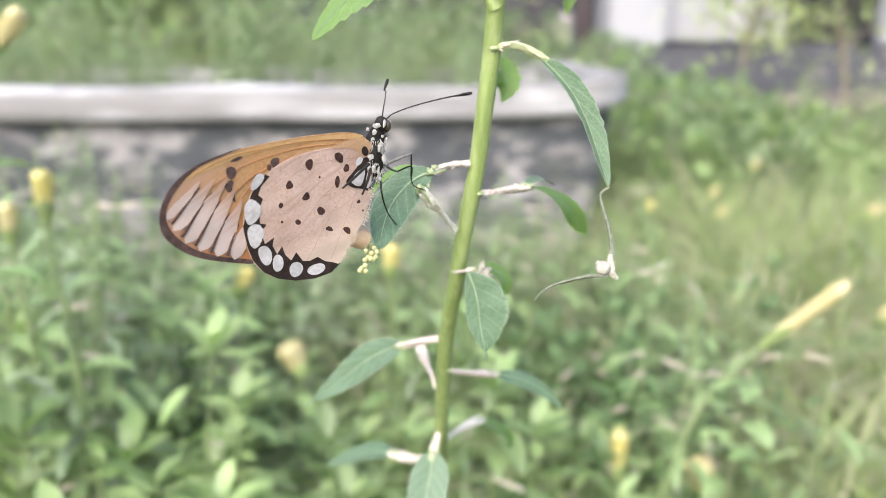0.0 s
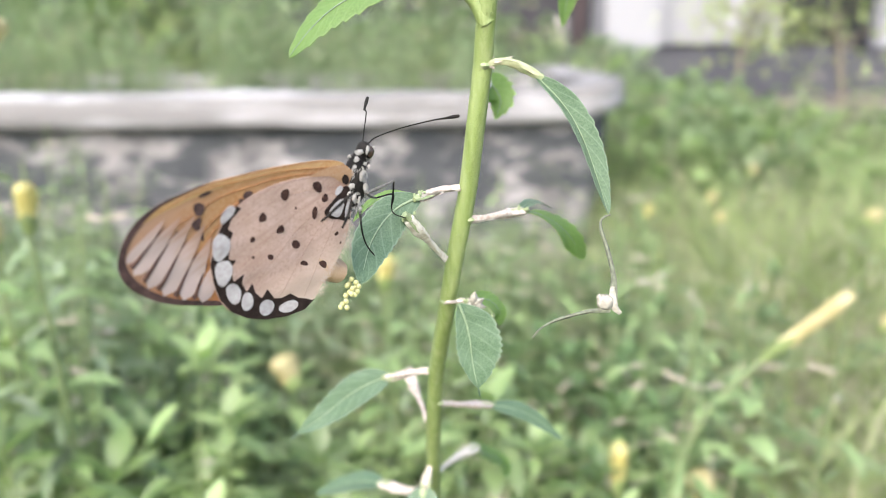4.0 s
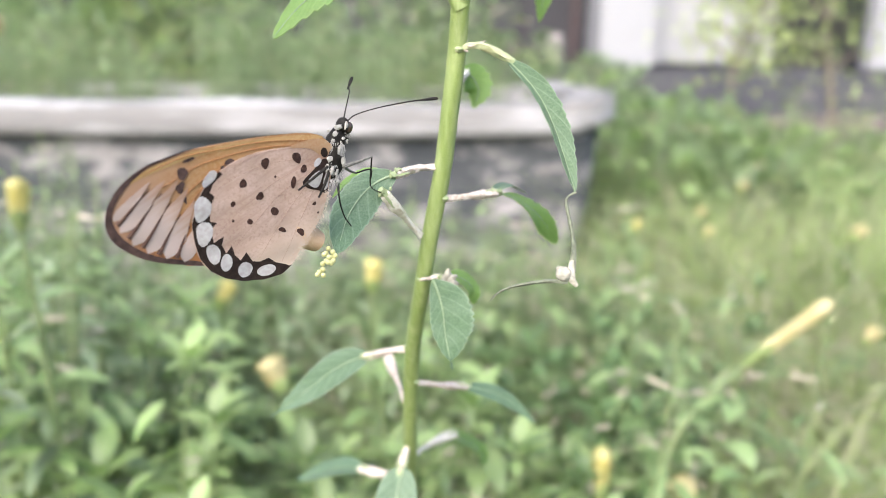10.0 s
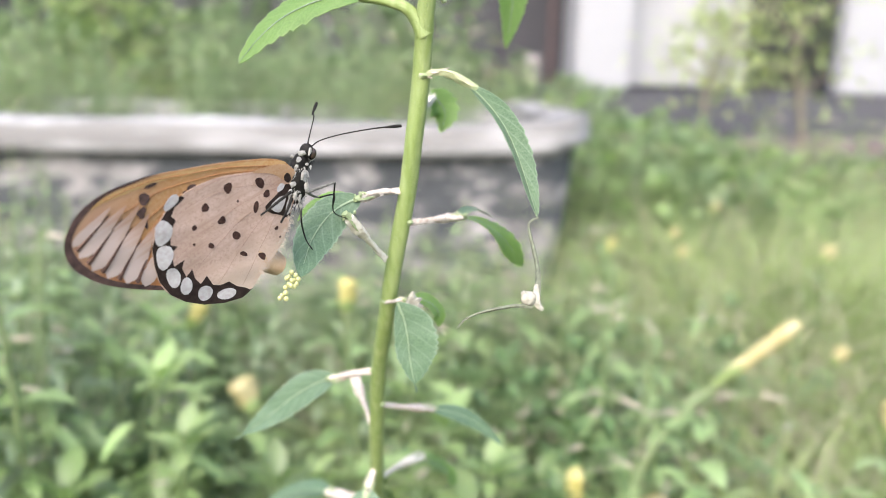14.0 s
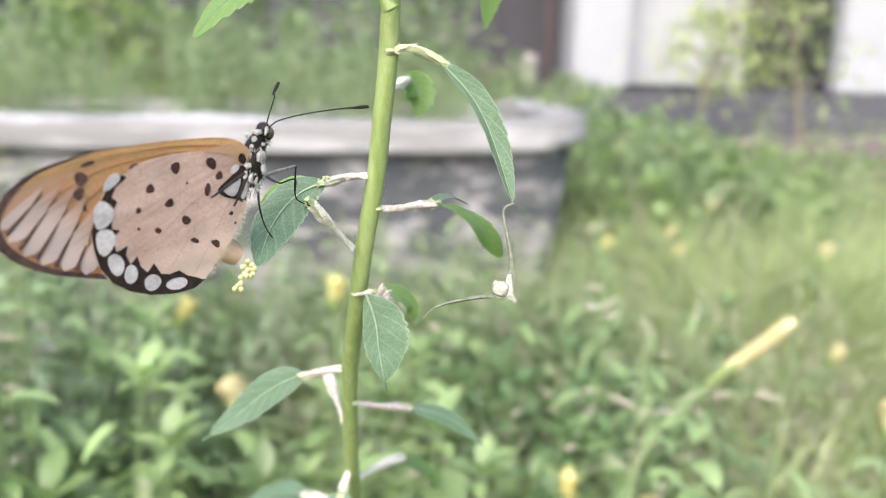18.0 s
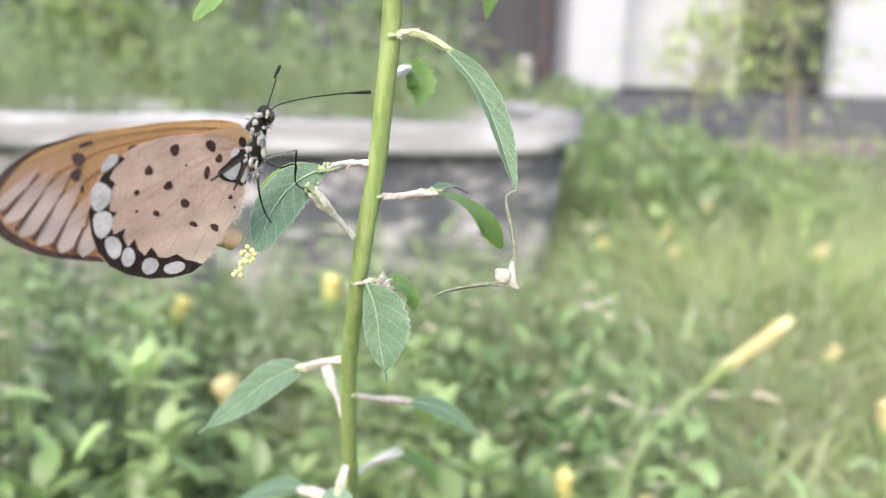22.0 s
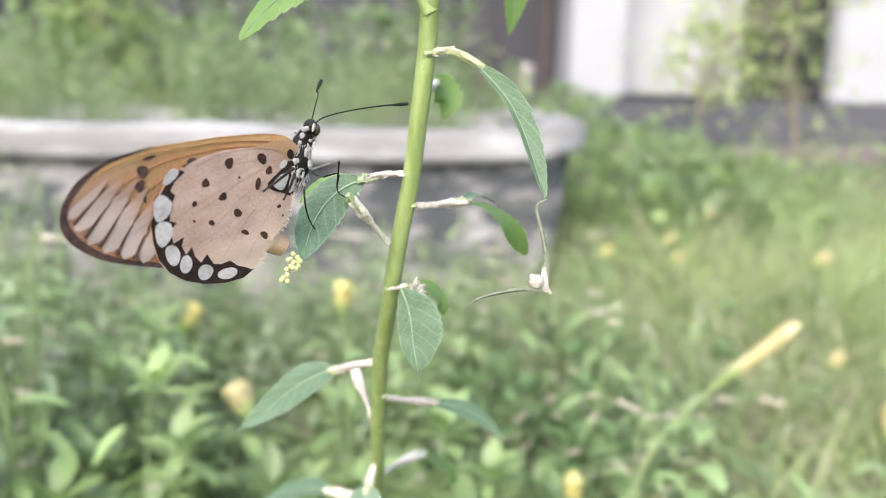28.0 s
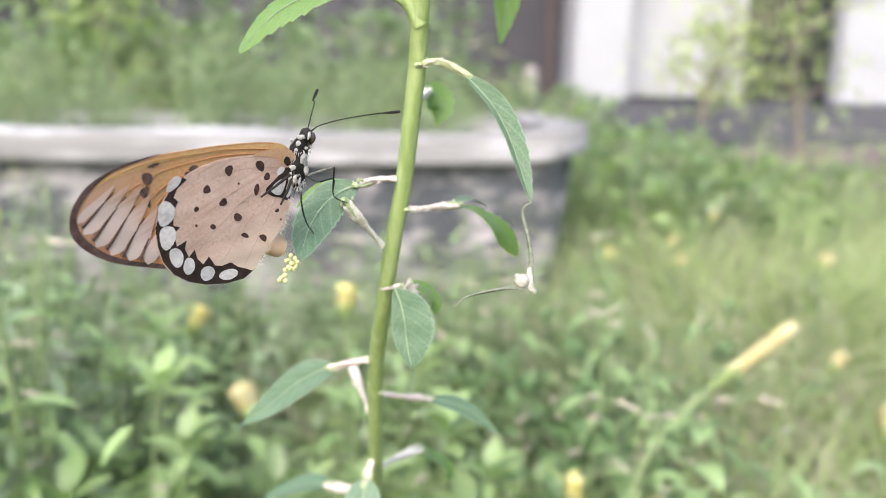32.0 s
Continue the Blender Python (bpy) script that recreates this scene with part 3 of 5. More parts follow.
def teardrop(a, b, w, seed, n=12):
    """An outline that starts as a point at a and ends round and wide at b."""
    rng = random.Random(seed)
    a, b = Vector((*a, 0)), Vector((*b, 0))
    side = Vector((a.y - b.y, b.x - a.x, 0)).normalized()
    half = [(u, w * (min(u / 0.65, 1.0) ** 0.8) * math.sqrt(max(1 - max((u - 0.65) / 0.35, 0) ** 2, 0)) * rng.uniform(0.9, 1.08)) for u in (k / n for k in range(n + 1))]
    return [a.lerp(b, u) + side * h for u, h in half[1:-1]] + [b] + [a.lerp(b, u) - side * h for u, h in half[-2:0:-1]] + [a]


def flat_line(bm, points, w0, w1, z):
    """A raised vein: a thin flat tube along points in mm."""
    line = spline([(x, y, 0) for x, y in points], 5)
    return tube(bm, [Vector((p.x, p.y, z + bulge(p.x, p.y))) * MM for p in line], [w0 * MM, w1 * MM], 5, 1)


FORE = [(0.2, -0.2), (-0.7, 1.6), (-3.0, 2.1), (-7.0, 1.9), (-11.7, 1.2), (-16.1, 0.4), (-20.7, -0.8), (-24.3, -2.4), (-27.4, -4.8), (-28.7, -7.1), (-29.1, -9.4), (-28.6, -11.4), (-27.2, -13.3), (-24.6, -14.8), (-20.9, -15.9), (-16.6, -16.7), (-10.4, -13.2), (-4.0, -5.7)]
HIND = [(0.5, 0.0), (-1.1, 1.0), (-4.2, 0.4), (-8.1, -0.3), (-11.5, -1.3), (-13.9, -2.5), (-15.9, -4.3), (-17.2, -6.3), (-18.0, -8.7), (-18.1, -11.2), (-17.5, -13.7), (-16.4, -16.3), (-14.7, -18.2), (-12.4, -19.4), (-9.6, -20.0), (-6.5, -20.0), (-3.9, -19.1), (-2.1, -17.4), (-0.6, -13.9), (1.0, -10.4), (1.5, -6.3), (1.4, -2.8)]
Z_FORE, Z_HIND = -0.30, 0.0
fore = part("forewing", sheet(smooth_loop(FORE), Z_FORE, 0.06), M_FORE, butterfly, "orange forewing with a smoky pale-barred tip")
hind = part("hindwing", sheet(smooth_loop(HIND), Z_HIND, 0.06), M_HIND, butterfly, "pinkish hindwing with black spots and white border cells")
far_fore = part("forewing", sheet(smooth_loop(FORE), -0.50, 0.06), M_FORE, butterfly, "orange far forewing")
part("hindwing", sheet(smooth_loop(HIND), -0.75, 0.06), M_HIND, butterfly, "pinkish far hindwing")

# paler outer half of the forewing, its smoky border and pale bars
part("front_edge", sheet(smooth_loop([(-1.2, 1.9), (-7.0, 1.7), (-11.7, 1.0), (-16.1, 0.2), (-20.7, -1.1), (-24.3, -2.7), (-26.6, -4.8), (-24.7, -3.8), (-20.6, -1.9), (-16.0, -0.5), (-11.6, 0.3), (-7.0, 1.1), (-1.9, 1.3)], 4), Z_FORE + 0.05, 0.02), M_GOLD, fore, "golden front edge of the wing")
part("border", sheet([Vector((x, y, 0)) for x, y in (v.xy for v in smooth_loop([(-18.8, -0.1), (-20.8, -0.6), (-24.5, -2.2), (-27.5, -4.6), (-28.9, -7.0), (-29.3, -9.4), (-28.8, -11.6), (-27.3, -13.4), (-24.7, -15.0), (-20.9, -16.1), (-16.5, -16.9), (-16.5, -16.3), (-20.7, -15.4), (-24.2, -14.2), (-26.5, -12.6), (-27.9, -10.9), (-28.5, -9.0), (-28.1, -7.0), (-26.7, -4.8), (-24.3, -2.55), (-20.9, -0.85)], 5))], Z_FORE + 0.10, 0.02), M_SMOKE, fore, "smoky dark wing border")
BARS = [((-24.9, -5.4), (-28.0, -9.2), 0.55), ((-23.0, -5.2), (-27.2, -10.8), 0.78), ((-21.3, -5.2), (-25.6, -12.7), 0.95), ((-19.9, -6.4), (-23.7, -13.9), 0.98), ((-18.8, -8.2), (-21.3, -14.8), 0.98), ((-17.9, -11.7), (-18.8, -15.5), 0.75)]
for k, ((ax, ay), (bx, by), w) in enumerate(BARS):
    ln = math.hypot(bx - ax, by - ay)
    ax, ay = ax + (ax - bx) / ln * 1.2, ay + (ay - by) / ln * 1.2
    part("pale_bar", sheet(teardrop((ax, ay), (bx + (bx - ax) / ln * 0.45, by + (by - ay) / ln * 0.45), w * 1.38, k), Z_FORE + 0.11, 0.02), M_BAR, fore, "pale pinkish white wing bar")
for a, b in (((-24.2, -5.4), (-27.8, -10.2)), ((-22.6, -6.1), (-26.4, -12.0)), ((-21.3, -7.3), (-24.6, -13.4)), ((-20.0, -9.1), (-22.5, -14.6)), ((-18.6, -10.8), (-20.1, -15.3))):
    part("dark_vein", flat_line(bmesh.new(), [a, ((a[0] + b[0]) / 2, (a[1] + b[1]) / 2 + 0.15), b], 0.06, 0.36, Z_FORE + 0.02), M_DUSK, fore, "dusky vein between pale bars")
M_VEIN = material("vein_brown", (0.238, 0.099, 0.033), 0.7, (0.198, 0.079, 0.026), 800)
M_VEIN2 = material("vein_pink", (0.265, 0.165, 0.125), 0.7, (0.235, 0.14, 0.105), 800)
for row in ([(-0.6, 1.2), (-8.3, 1.0), (-15.7, -0.2), (-21.0, -1.5), (-25.0, -3.6)], [(-0.6, 0.8), (-9.9, 0.0), (-17.9, -2.3), (-23.1, -5.6)], [(-1.0, 0.5), (-11.4, -1.4), (-17.8, -4.5), (-20.7, -8.4)], [(-14.7, -2.2), (-18.4, -6.9), (-20.1, -10.9)], [(-13.1, -1.9), (-17.1, -7.8), (-18.4, -12.6)]):
    part("vein", flat_line(bmesh.new(), row, 0.07, 0.05, Z_FORE + 0.06), M_VEIN, fore, "brown wing vein")
for cx, a, b, t in (((-20.2, -3.4), 0.72, 0.80, 20), ((-20.4, -5.3), 0.62, 0.72, 0), ((-19.7, -6.8), 0.26, 0.85, 20), ((-14.1, -2.1), 0.72, 0.62, 40), ((-14.9, -2.8), 0.3, 0.5, 30), ((-19.5, -1.6), 0.9, 0.22, 20)):
    part("spot", sheet(oval(*cx, a, b, t, 0.22, 3), Z_FORE + 0.12, 0.02), M_SMOKE, fore, "smoky black wing spot")

# hindwing border with toothed inner edge, white cells, black spots
INNER = [(-2.8, -18.0), (-3.6, -17.7), (-5.0, -17.4), (-6.3, -16.6), (-7.5, -17.2), (-8.6, -17.1), (-9.8, -15.6), (-10.5, -16.8), (-11.5, -15.9), (-12.1, -14.5), (-12.8, -15.6), (-13.6, -14.3), (-13.5, -13.0), (-14.8, -13.9), (-15.5, -12.0), (-14.7, -11.0), (-15.7, -10.8), (-16.0, -8.8), (-15.5, -7.2), (-16.2, -6.7), (-15.9, -5.5), (-14.8, -4.0)]
OUTER = [(-15.4, -3.7), (-16.7, -5.3), (-17.7, -7.7), (-18.1, -11.2), (-17.4, -13.9), (-16.3, -16.4), (-14.6, -18.3), (-12.3, -19.5), (-9.5, -20.1), (-6.4, -20.1), (-3.8, -19.3), (-2.4, -17.9)]
part("border", sheet([Vector((x, y, 0)) for x, y in INNER] + [Vector((x, y, 0)) for x, y in OUTER], Z_HIND + 0.04, 0.03), M_BLACK, hind, "black toothed hindwing border")
for cx, a, b, t in (((-16.5, -4.7), 0.62, 1.15, -28), ((-17.0, -9.0), 1.05, 1.65, -8), ((-16.3, -12.5), 1.0, 1.65, 8), ((-14.6, -15.6), 0.82, 1.45, 22), ((-12.6, -17.0), 0.72, 1.25, 14), ((-9.6, -18.3), 1.05, 1.0, 0), ((-6.3, -18.6), 1.25, 0.8, 12)):
    part("white_cell", sheet(oval(*cx, a * 1.12, b * 1.10, t, 0.11, 5), Z_HIND + 0.08, 0.03), M_WHITE, hind, "white border cell")
for cx, a, b, t in (((-9.0, -2.4), 0.58, 0.82, 8), ((-4.5, -1.4), 0.58, 0.95, 38), ((-11.8, -5.3), 0.48, 0.66, 8), ((-4.4, -5.0), 0.36, 0.95, 6), ((-9.1, -7.1), 0.58, 0.58, 0), ((-12.8, -8.3), 0.32, 0.42, 20), ((-6.5, -9.4), 0.68, 0.55, -38), ((-12.4, -10.8), 0.2, 0.2, 0), ((-10.0, -10.9), 0.42, 0.4, 0), ((-4.8, -12.3), 0.68, 0.32, -22), ((-1.8, -12.7), 0.70, 0.45, -42), ((-0.5, -8.2), 0.32, 0.28, 0), ((0.4, -9.6), 0.15, 0.2, 0), ((-3.1, -3.0), 0.5, 0.55, 0), ((-7.2, -4.3), 0.14, 0.2, 0)):
    part("spot", sheet(oval(*cx, a, b, t, 0.15, 7), Z_HIND + 0.06, 0.03), M_SPOT, hind, "black wing spot")
part("base_patch", sheet(smooth_loop([(-3.0, -4.9), (-1.5, -3.1), (-0.3, -1.5), (0.8, -2.0), (1.3, -5.0), (1.3, -6.6), (-0.2, -6.2), (-1.9, -5.9)], 3), Z_HIND + 0.05, 0.03), M_BLACK, hind, "black patch at the wing base")
part("white_patch", sheet(smooth_loop([(-2.2, -4.8), (-1.1, -3.5), (-0.0, -3.3), (-0.1, -5.2), (-0.6, -5.8), (-1.6, -5.5)], 3), Z_HIND + 0.09, 0.03), M_WHITE, hind, "white patch at the wing base")
for row in ([(0.0, -1.7), (-4.3, -3.2), (-9.2, -6.8), (-14.7, -12.9)], [(0.1, -2.0), (-4.9, -5.7), (-9.3, -11.1), (-12.0, -15.7)], [(0.1, -2.2), (-2.9, -6.6), (-6.0, -12.6), (-7.8, -16.9)], [(0.0, -1.5), (-6.2, -1.9), (-12.1, -3.9), (-16.0, -7.0)], [(0.1, -2.4), (-1.4, -7.6), (-2.7, -12.8), (-4.1, -17.3)], [(-0.1, -0.7), (-4.6, -0.0), (-9.8, -1.0), (-13.8, -3.0)]):
    part("vein", flat_line(bmesh.new(), row, 0.026, 0.016, Z_HIND + 0.02), M_VEIN2, hind, "fine brownish vein")
for loop in ([(-1.6, -2.1), (-1.1, -1.4), (-0.5, -1.6), (-0.7, -2.3), (-1.4, -2.7)], [(0.4, -4.6), (0.7, -3.3), (1.1, -3.8), (1.3, -5.7), (0.7, -6.1)]):
    part("white_patch", sheet(smooth_loop(loop, 3), Z_HIND + 0.09, 0.03), M_WHITE, hind, "white patch at the wing base")
part("black_knot", sheet(oval(*(-0.3, -0.5), 0.55, 0.7, 30, 0.2, 3), Z_HIND + 0.10, 0.05), M_BLACK, hind, "black knot at the wing base")
part("wing_root", sheet(smooth_loop([(0.9, 0.3), (-1.1, 1.5), (-3.8, 1.0), (-6.0, 0.0), (-2.8, -0.0), (-0.3, -1.1)], 3), Z_HIND + 0.05, 0.04), M_TAN, hind, "tan wing root")

# pale fringe along the inner edge of the hindwing
fringe = bmesh.new()
rng = random.Random(17)
edge = [Vector((x, y, 0)) for x, y in HIND[17:21]]
edge_line = spline(edge, 30)
for k in range(420):
    p = edge_line[rng.randrange(len(edge_line))] + Vector((rng.gauss(-0.25, 0.35), rng.gauss(0.1, 0.35), 0.06 + rng.uniform(-0.1, 0.12)))
    w = Vector((rng.uniform(0.2, 0.6), -rng.uniform(0.15, 0.5), rng.uniform(-0.1, 0.25)))
    s = Vector((w.y, -w.x, 0)).normalized() * 0.035
    fringe.faces.new([fringe.verts.new(v * MM) for v in (p - s, p + s, p + w)])
part("fringe", fringe, material("wing_fringe", (0.50, 0.42, 0.36), 0.8, (0.40, 0.31, 0.26), 1500, 3, through_light=0.3), hind, "pale hairy fringe of the wing")


# body
def body(points, z=-1.1):
    return [Vector((x, y, z)) * MM for x, y in points]


part("thorax", tube_bm(body([(2.1, 2.6), (1.8, 1.0), (1.7, -0.9), (2.1, -2.9), (2.1, -4.6)]), [0.0009, 0.0014, 0.0017, 0.0015, 0.0009], 16, 6, 0, 0.06, 1), M_BODY, butterfly, "black furry thorax with white dots")
fur = bmesh.new()
rng = random.Random(9)
core = spline(body([(2.2, 2.7), (1.8, 1.0), (1.7, -0.9), (2.1, -2.9), (2.2, -4.9)]), 20)
for k in range(700):
    p = core[rng.randrange(len(core))]
    o = Vector((rng.gauss(0, 1), rng.gauss(0, 0.5), abs(rng.gauss(0, 1)))).normalized()
    base = p + o * 0.0010
    tip = p + o * rng.uniform(0.0015, 0.0021) + Vector((rng.gauss(0, 0.0002), rng.gauss(0, 0.0003), 0))
    s = o.cross(Vector((0.3, 0.8, 0.5))).normalized() * 0.00007
    fur.faces.new([fur.verts.new(v) for v in (base - s, base + s, tip)])
part("fur", fur, M_BODY, butterfly, "short black body hair")
tufts = bmesh.new()
for k in range(420):
    u = rng.random()
    p = core[int((0.25 + 0.74 * u) * (len(core) - 1))]
    o = Vector((rng.gauss(0, 1), rng.gauss(0, 0.3), abs(rng.gauss(0, 1)) + 0.3)).normalized()
    if noise.noise(p * 900 + o * 1.6) < 0.05:
        continue
    base = p + o * (0.0017 - 0.0004 * u)
    tip = base + o * 0.0002 + Vector((rng.gauss(0, 0.0002), -rng.uniform(0.0004, 0.0009), 0))
    w = Vector((0.00009, 0, 0))
    tufts.faces.new([tufts.verts.new(v) for v in (base - w, base + w, tip)])
part("white_fur", tufts, M_DOT, butterfly, "tufts of white body hair")
part("abdomen", tube_bm(body([(0.6, -4.3), (-1.0, -8.5), (-2.2, -11.5), (-0.4, -13.8), (2.5, -15.3)], -2.0), [0.0009, 0.0014, 0.0019, 0.0021, 0.0016], 14, 6, 0.0, 0.03, 2), M_ABDOMEN, butterfly, "pale ochre abdomen tip")
head = part("head", blob_bm(body([(2.4, 3.4)], -0.9)[0], (0.00095, 0.00115, 0.0011), 14, lump=0.03), M_BODY, butterfly, "black head with white marks")
part("eye", blob_bm(body([(3.1, 3.2)], -0.35)[0], (0.00062, 0.0009, 0.0006), 14), M_EYE, head, "glossy dark eye")
part("eye", blob_bm(body([(3.1, 3.2)], -1.6)[0], (0.00062, 0.0009, 0.0006), 14), M_EYE, head, "glossy dark eye")
part("palp", tube_bm(body([(3.0, 1.9), (3.5, 2.6), (3.8, 3.9)], -0.7), [0.0002, 0.00035, 0.00015], 8, 4), M_DOT, head, "white palp")
for (x, y), a, b, z in (((2.3, 3.7), 0.0003, 0.0008, 0.2), ((1.1, 3.4), 0.0008, 0.00045, 0.2), ((0.7, 2.4), 0.00055, 0.0005, 0.4), ((-0.4, 2.8), 0.00035, 0.0003, 0.2), ((1.6, 0.3), 0.00048, 0.0010, 0.85), ((2.7, -1.5), 0.00055, 0.0009, 0.6), ((0.2, -1.2), 0.00065, 0.0006, 0.8), ((1.1, -2.8), 0.00036, 0.0008, 0.75), ((0.2, -2.6), 0.0004, 0.0009, 0.6), ((0.4, 1.5), 0.0004, 0.0003, 0.6), ((2.0, 1.9), 0.00036, 0.0003, 0.65), ((2.0, -3.3), 0.0003, 0.0008, 0.65), ((2.7, -4.7), 0.00036, 0.0004, 0.25), ((3.0, 1.4), 0.0002, 0.0004, 0.2)):
    part("white_dot", blob_bm(Vector((x * MM, y * MM, z * MM)), (a * 0.74, b * 0.76, 0.00011), 10, lump=0.42, seed=int(abs(x) * 100)), M_DOT, butterfly, "white body dot")
for k, row in enumerate(([(4.40, 3.59, -2.97), (5.82, 4.52, -3.23), (9.41, 5.87, -3.10), (14.58, 7.41, -2.50), (18.56, 8.47, -1.55)], [(4.65, 3.40, -4.56), (5.93, 4.74, -6.58), (7.44, 6.53, -8.89), (7.87, 7.02, -10.11), (9.13, 8.14, -11.64)])):
    feeler = part("antenna", tube_bm([Vector(p) * MM for p in row], [0.00011, 0.00009, 0.00009, 0.00011, 0.00014], 7, 6), M_BODY, butterfly, "thin black clubbed antenna")
    p, q = Vector(row[-1]) * MM, Vector(row[-2]) * MM
    way = (p - q).normalized()
    part("club", tube_bm([p - way * 0.0028, p - way * 0.001, p + way * 0.0001], [0.00012, 0.00027, 0.00022], 8, 4), M_BODY, feeler, "black antenna club")
for row in ([(3.15, -2.39, 0.45), (5.67, -1.65, 0.04), (8.35, -1.10, -0.82)], [(4.43, -3.15, -1.57), (6.73, -4.31, -3.30), (9.29, -5.37, -5.55)], [(3.09, -4.54, -0.64), (3.53, -6.17, -0.66), (3.75, -6.90, -0.69)], [(-1.03, -1.56, 2.90), (-3.09, -3.33, 3.04), (-5.09, -5.09, 3.10)], [(-0.86, -2.35, 3.11), (-1.49, -4.03, 3.64), (-2.08, -5.95, 3.64)]):
    leg = part("leg", tube_bm([Vector(p) * MM for p in row], [0.00024, 0.0002, 0.00014], 7, 5), M_BODY if row[2][0] < 0 else M_LEG, butterfly, "thin black jointed leg")
    if row[2][0] > 5:
        part("shin", tube_bm([Vector(p) * MM for p in (row[2], (9.02, -3.32, -1.33), (10.50, -5.97, -3.03), (11.68, -7.29, -3.54), (13.80, -7.94, -3.24))], [0.00013, 0.00012, 0.00010, 0.00009, 0.00008], 7, 5), M_BODY, leg, "thin black shin and foot")
    elif row[2][1] < -4.5 and row[2][0] > 0:
        part("shin", tube_bm([Vector(p) * MM for p in (row[2], (5.09, -9.04, -1.80), (6.87, -11.56, -2.65), (8.83, -13.51, -2.97))], [0.00013, 0.00012, 0.0001, 0.00009], 7, 5), M_BODY, leg, "thin black shin and foot")

# eggs
eggs = thing("egg_cluster", Matrix.Translation((-0.0114, 0.1156, 0.5477)), "cluster of tiny yellow eggs hanging at the leaf edge", "insect eggs")
egg_mesh = mesh_of("egg", blob_bm((0, 0, 0), (0.00039, 0.00038, 0.00042), 12), M_EGG)
EGG0 = Vector((-0.0114, 0.1156, 0.5477))
for p in ((-0.0115, 0.1168, 0.5493), (-0.0108, 0.1164, 0.5489), (-0.0104, 0.1161, 0.5484), (-0.0120, 0.1156, 0.5487), (-0.0112, 0.1152, 0.5484), (-0.0106, 0.1156, 0.5478), (-0.0117, 0.1156, 0.5477), (-0.0109, 0.1151, 0.5475), (-0.0122, 0.1153, 0.5473), (-0.0113, 0.1148, 0.5477), (-0.0121, 0.1147, 0.5466), (-0.0120, 0.1143, 0.5458), (-0.0129, 0.1143, 0.5459), (-0.0119, 0.1170, 0.5485), (-0.0110, 0.1167, 0.5480), (-0.0127, 0.1149, 0.5461)):
    e = part("egg", egg_mesh, M_EGG, eggs)
    e.location = Vector(p) - EGG0

# ---------------------------------------------------------------- ground
def ground_sheet():
    bm = bmesh.new()
    n = 60
    grid = []
    for i in range(n + 1):
        row = []
        for j in range(n + 1):
            a, b = i / n * 2 - 1, j / n * 2 - 1
            x, y = 60 * a * abs(a) ** 2, 1.5 + 60 * b * abs(b) ** 2
            row.append(bm.verts.new((x, y, 0.012 * math.sin(x * 3.1) * math.cos(y * 2.7) - 0.01)))
        grid.append(row)
    for a, b in zip(grid, grid[1:]):
        for j in range(n):
            bm.faces.new((a[j], a[j + 1], b[j + 1], b[j]))
    return bm


M_SOIL = material("soil", (0.055, 0.062, 0.033), 0.95, (0.032, 0.042, 0.02), 9, 8, 0.6, 60)
single("ground", ground_sheet(), M_SOIL, "brown soil with low green cover", "ground", kind="structure")

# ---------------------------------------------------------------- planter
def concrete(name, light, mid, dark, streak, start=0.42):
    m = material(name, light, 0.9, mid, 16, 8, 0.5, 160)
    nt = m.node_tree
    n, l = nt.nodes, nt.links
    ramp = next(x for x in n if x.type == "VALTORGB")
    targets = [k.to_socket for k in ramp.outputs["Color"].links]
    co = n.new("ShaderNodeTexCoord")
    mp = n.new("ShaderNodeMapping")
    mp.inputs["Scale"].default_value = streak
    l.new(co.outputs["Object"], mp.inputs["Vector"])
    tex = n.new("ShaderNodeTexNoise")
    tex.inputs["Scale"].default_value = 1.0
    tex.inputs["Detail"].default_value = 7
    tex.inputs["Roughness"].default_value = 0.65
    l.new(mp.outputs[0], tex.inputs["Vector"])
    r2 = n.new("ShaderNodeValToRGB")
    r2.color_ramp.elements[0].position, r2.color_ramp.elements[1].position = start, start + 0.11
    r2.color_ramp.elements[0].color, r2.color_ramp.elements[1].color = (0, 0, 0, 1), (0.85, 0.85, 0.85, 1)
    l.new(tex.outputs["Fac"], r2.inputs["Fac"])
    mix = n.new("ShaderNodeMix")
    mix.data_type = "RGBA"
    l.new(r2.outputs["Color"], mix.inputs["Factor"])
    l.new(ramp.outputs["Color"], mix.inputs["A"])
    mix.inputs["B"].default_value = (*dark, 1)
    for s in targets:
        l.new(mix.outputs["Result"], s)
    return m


M_RIM = concrete("rim_concrete", (0.285, 0.276, 0.284), (0.235, 0.225, 0.23), (0.120, 0.113, 0.110), (5, 5, 60))
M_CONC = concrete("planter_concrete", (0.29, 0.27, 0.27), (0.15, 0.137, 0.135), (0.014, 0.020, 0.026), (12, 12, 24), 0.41)


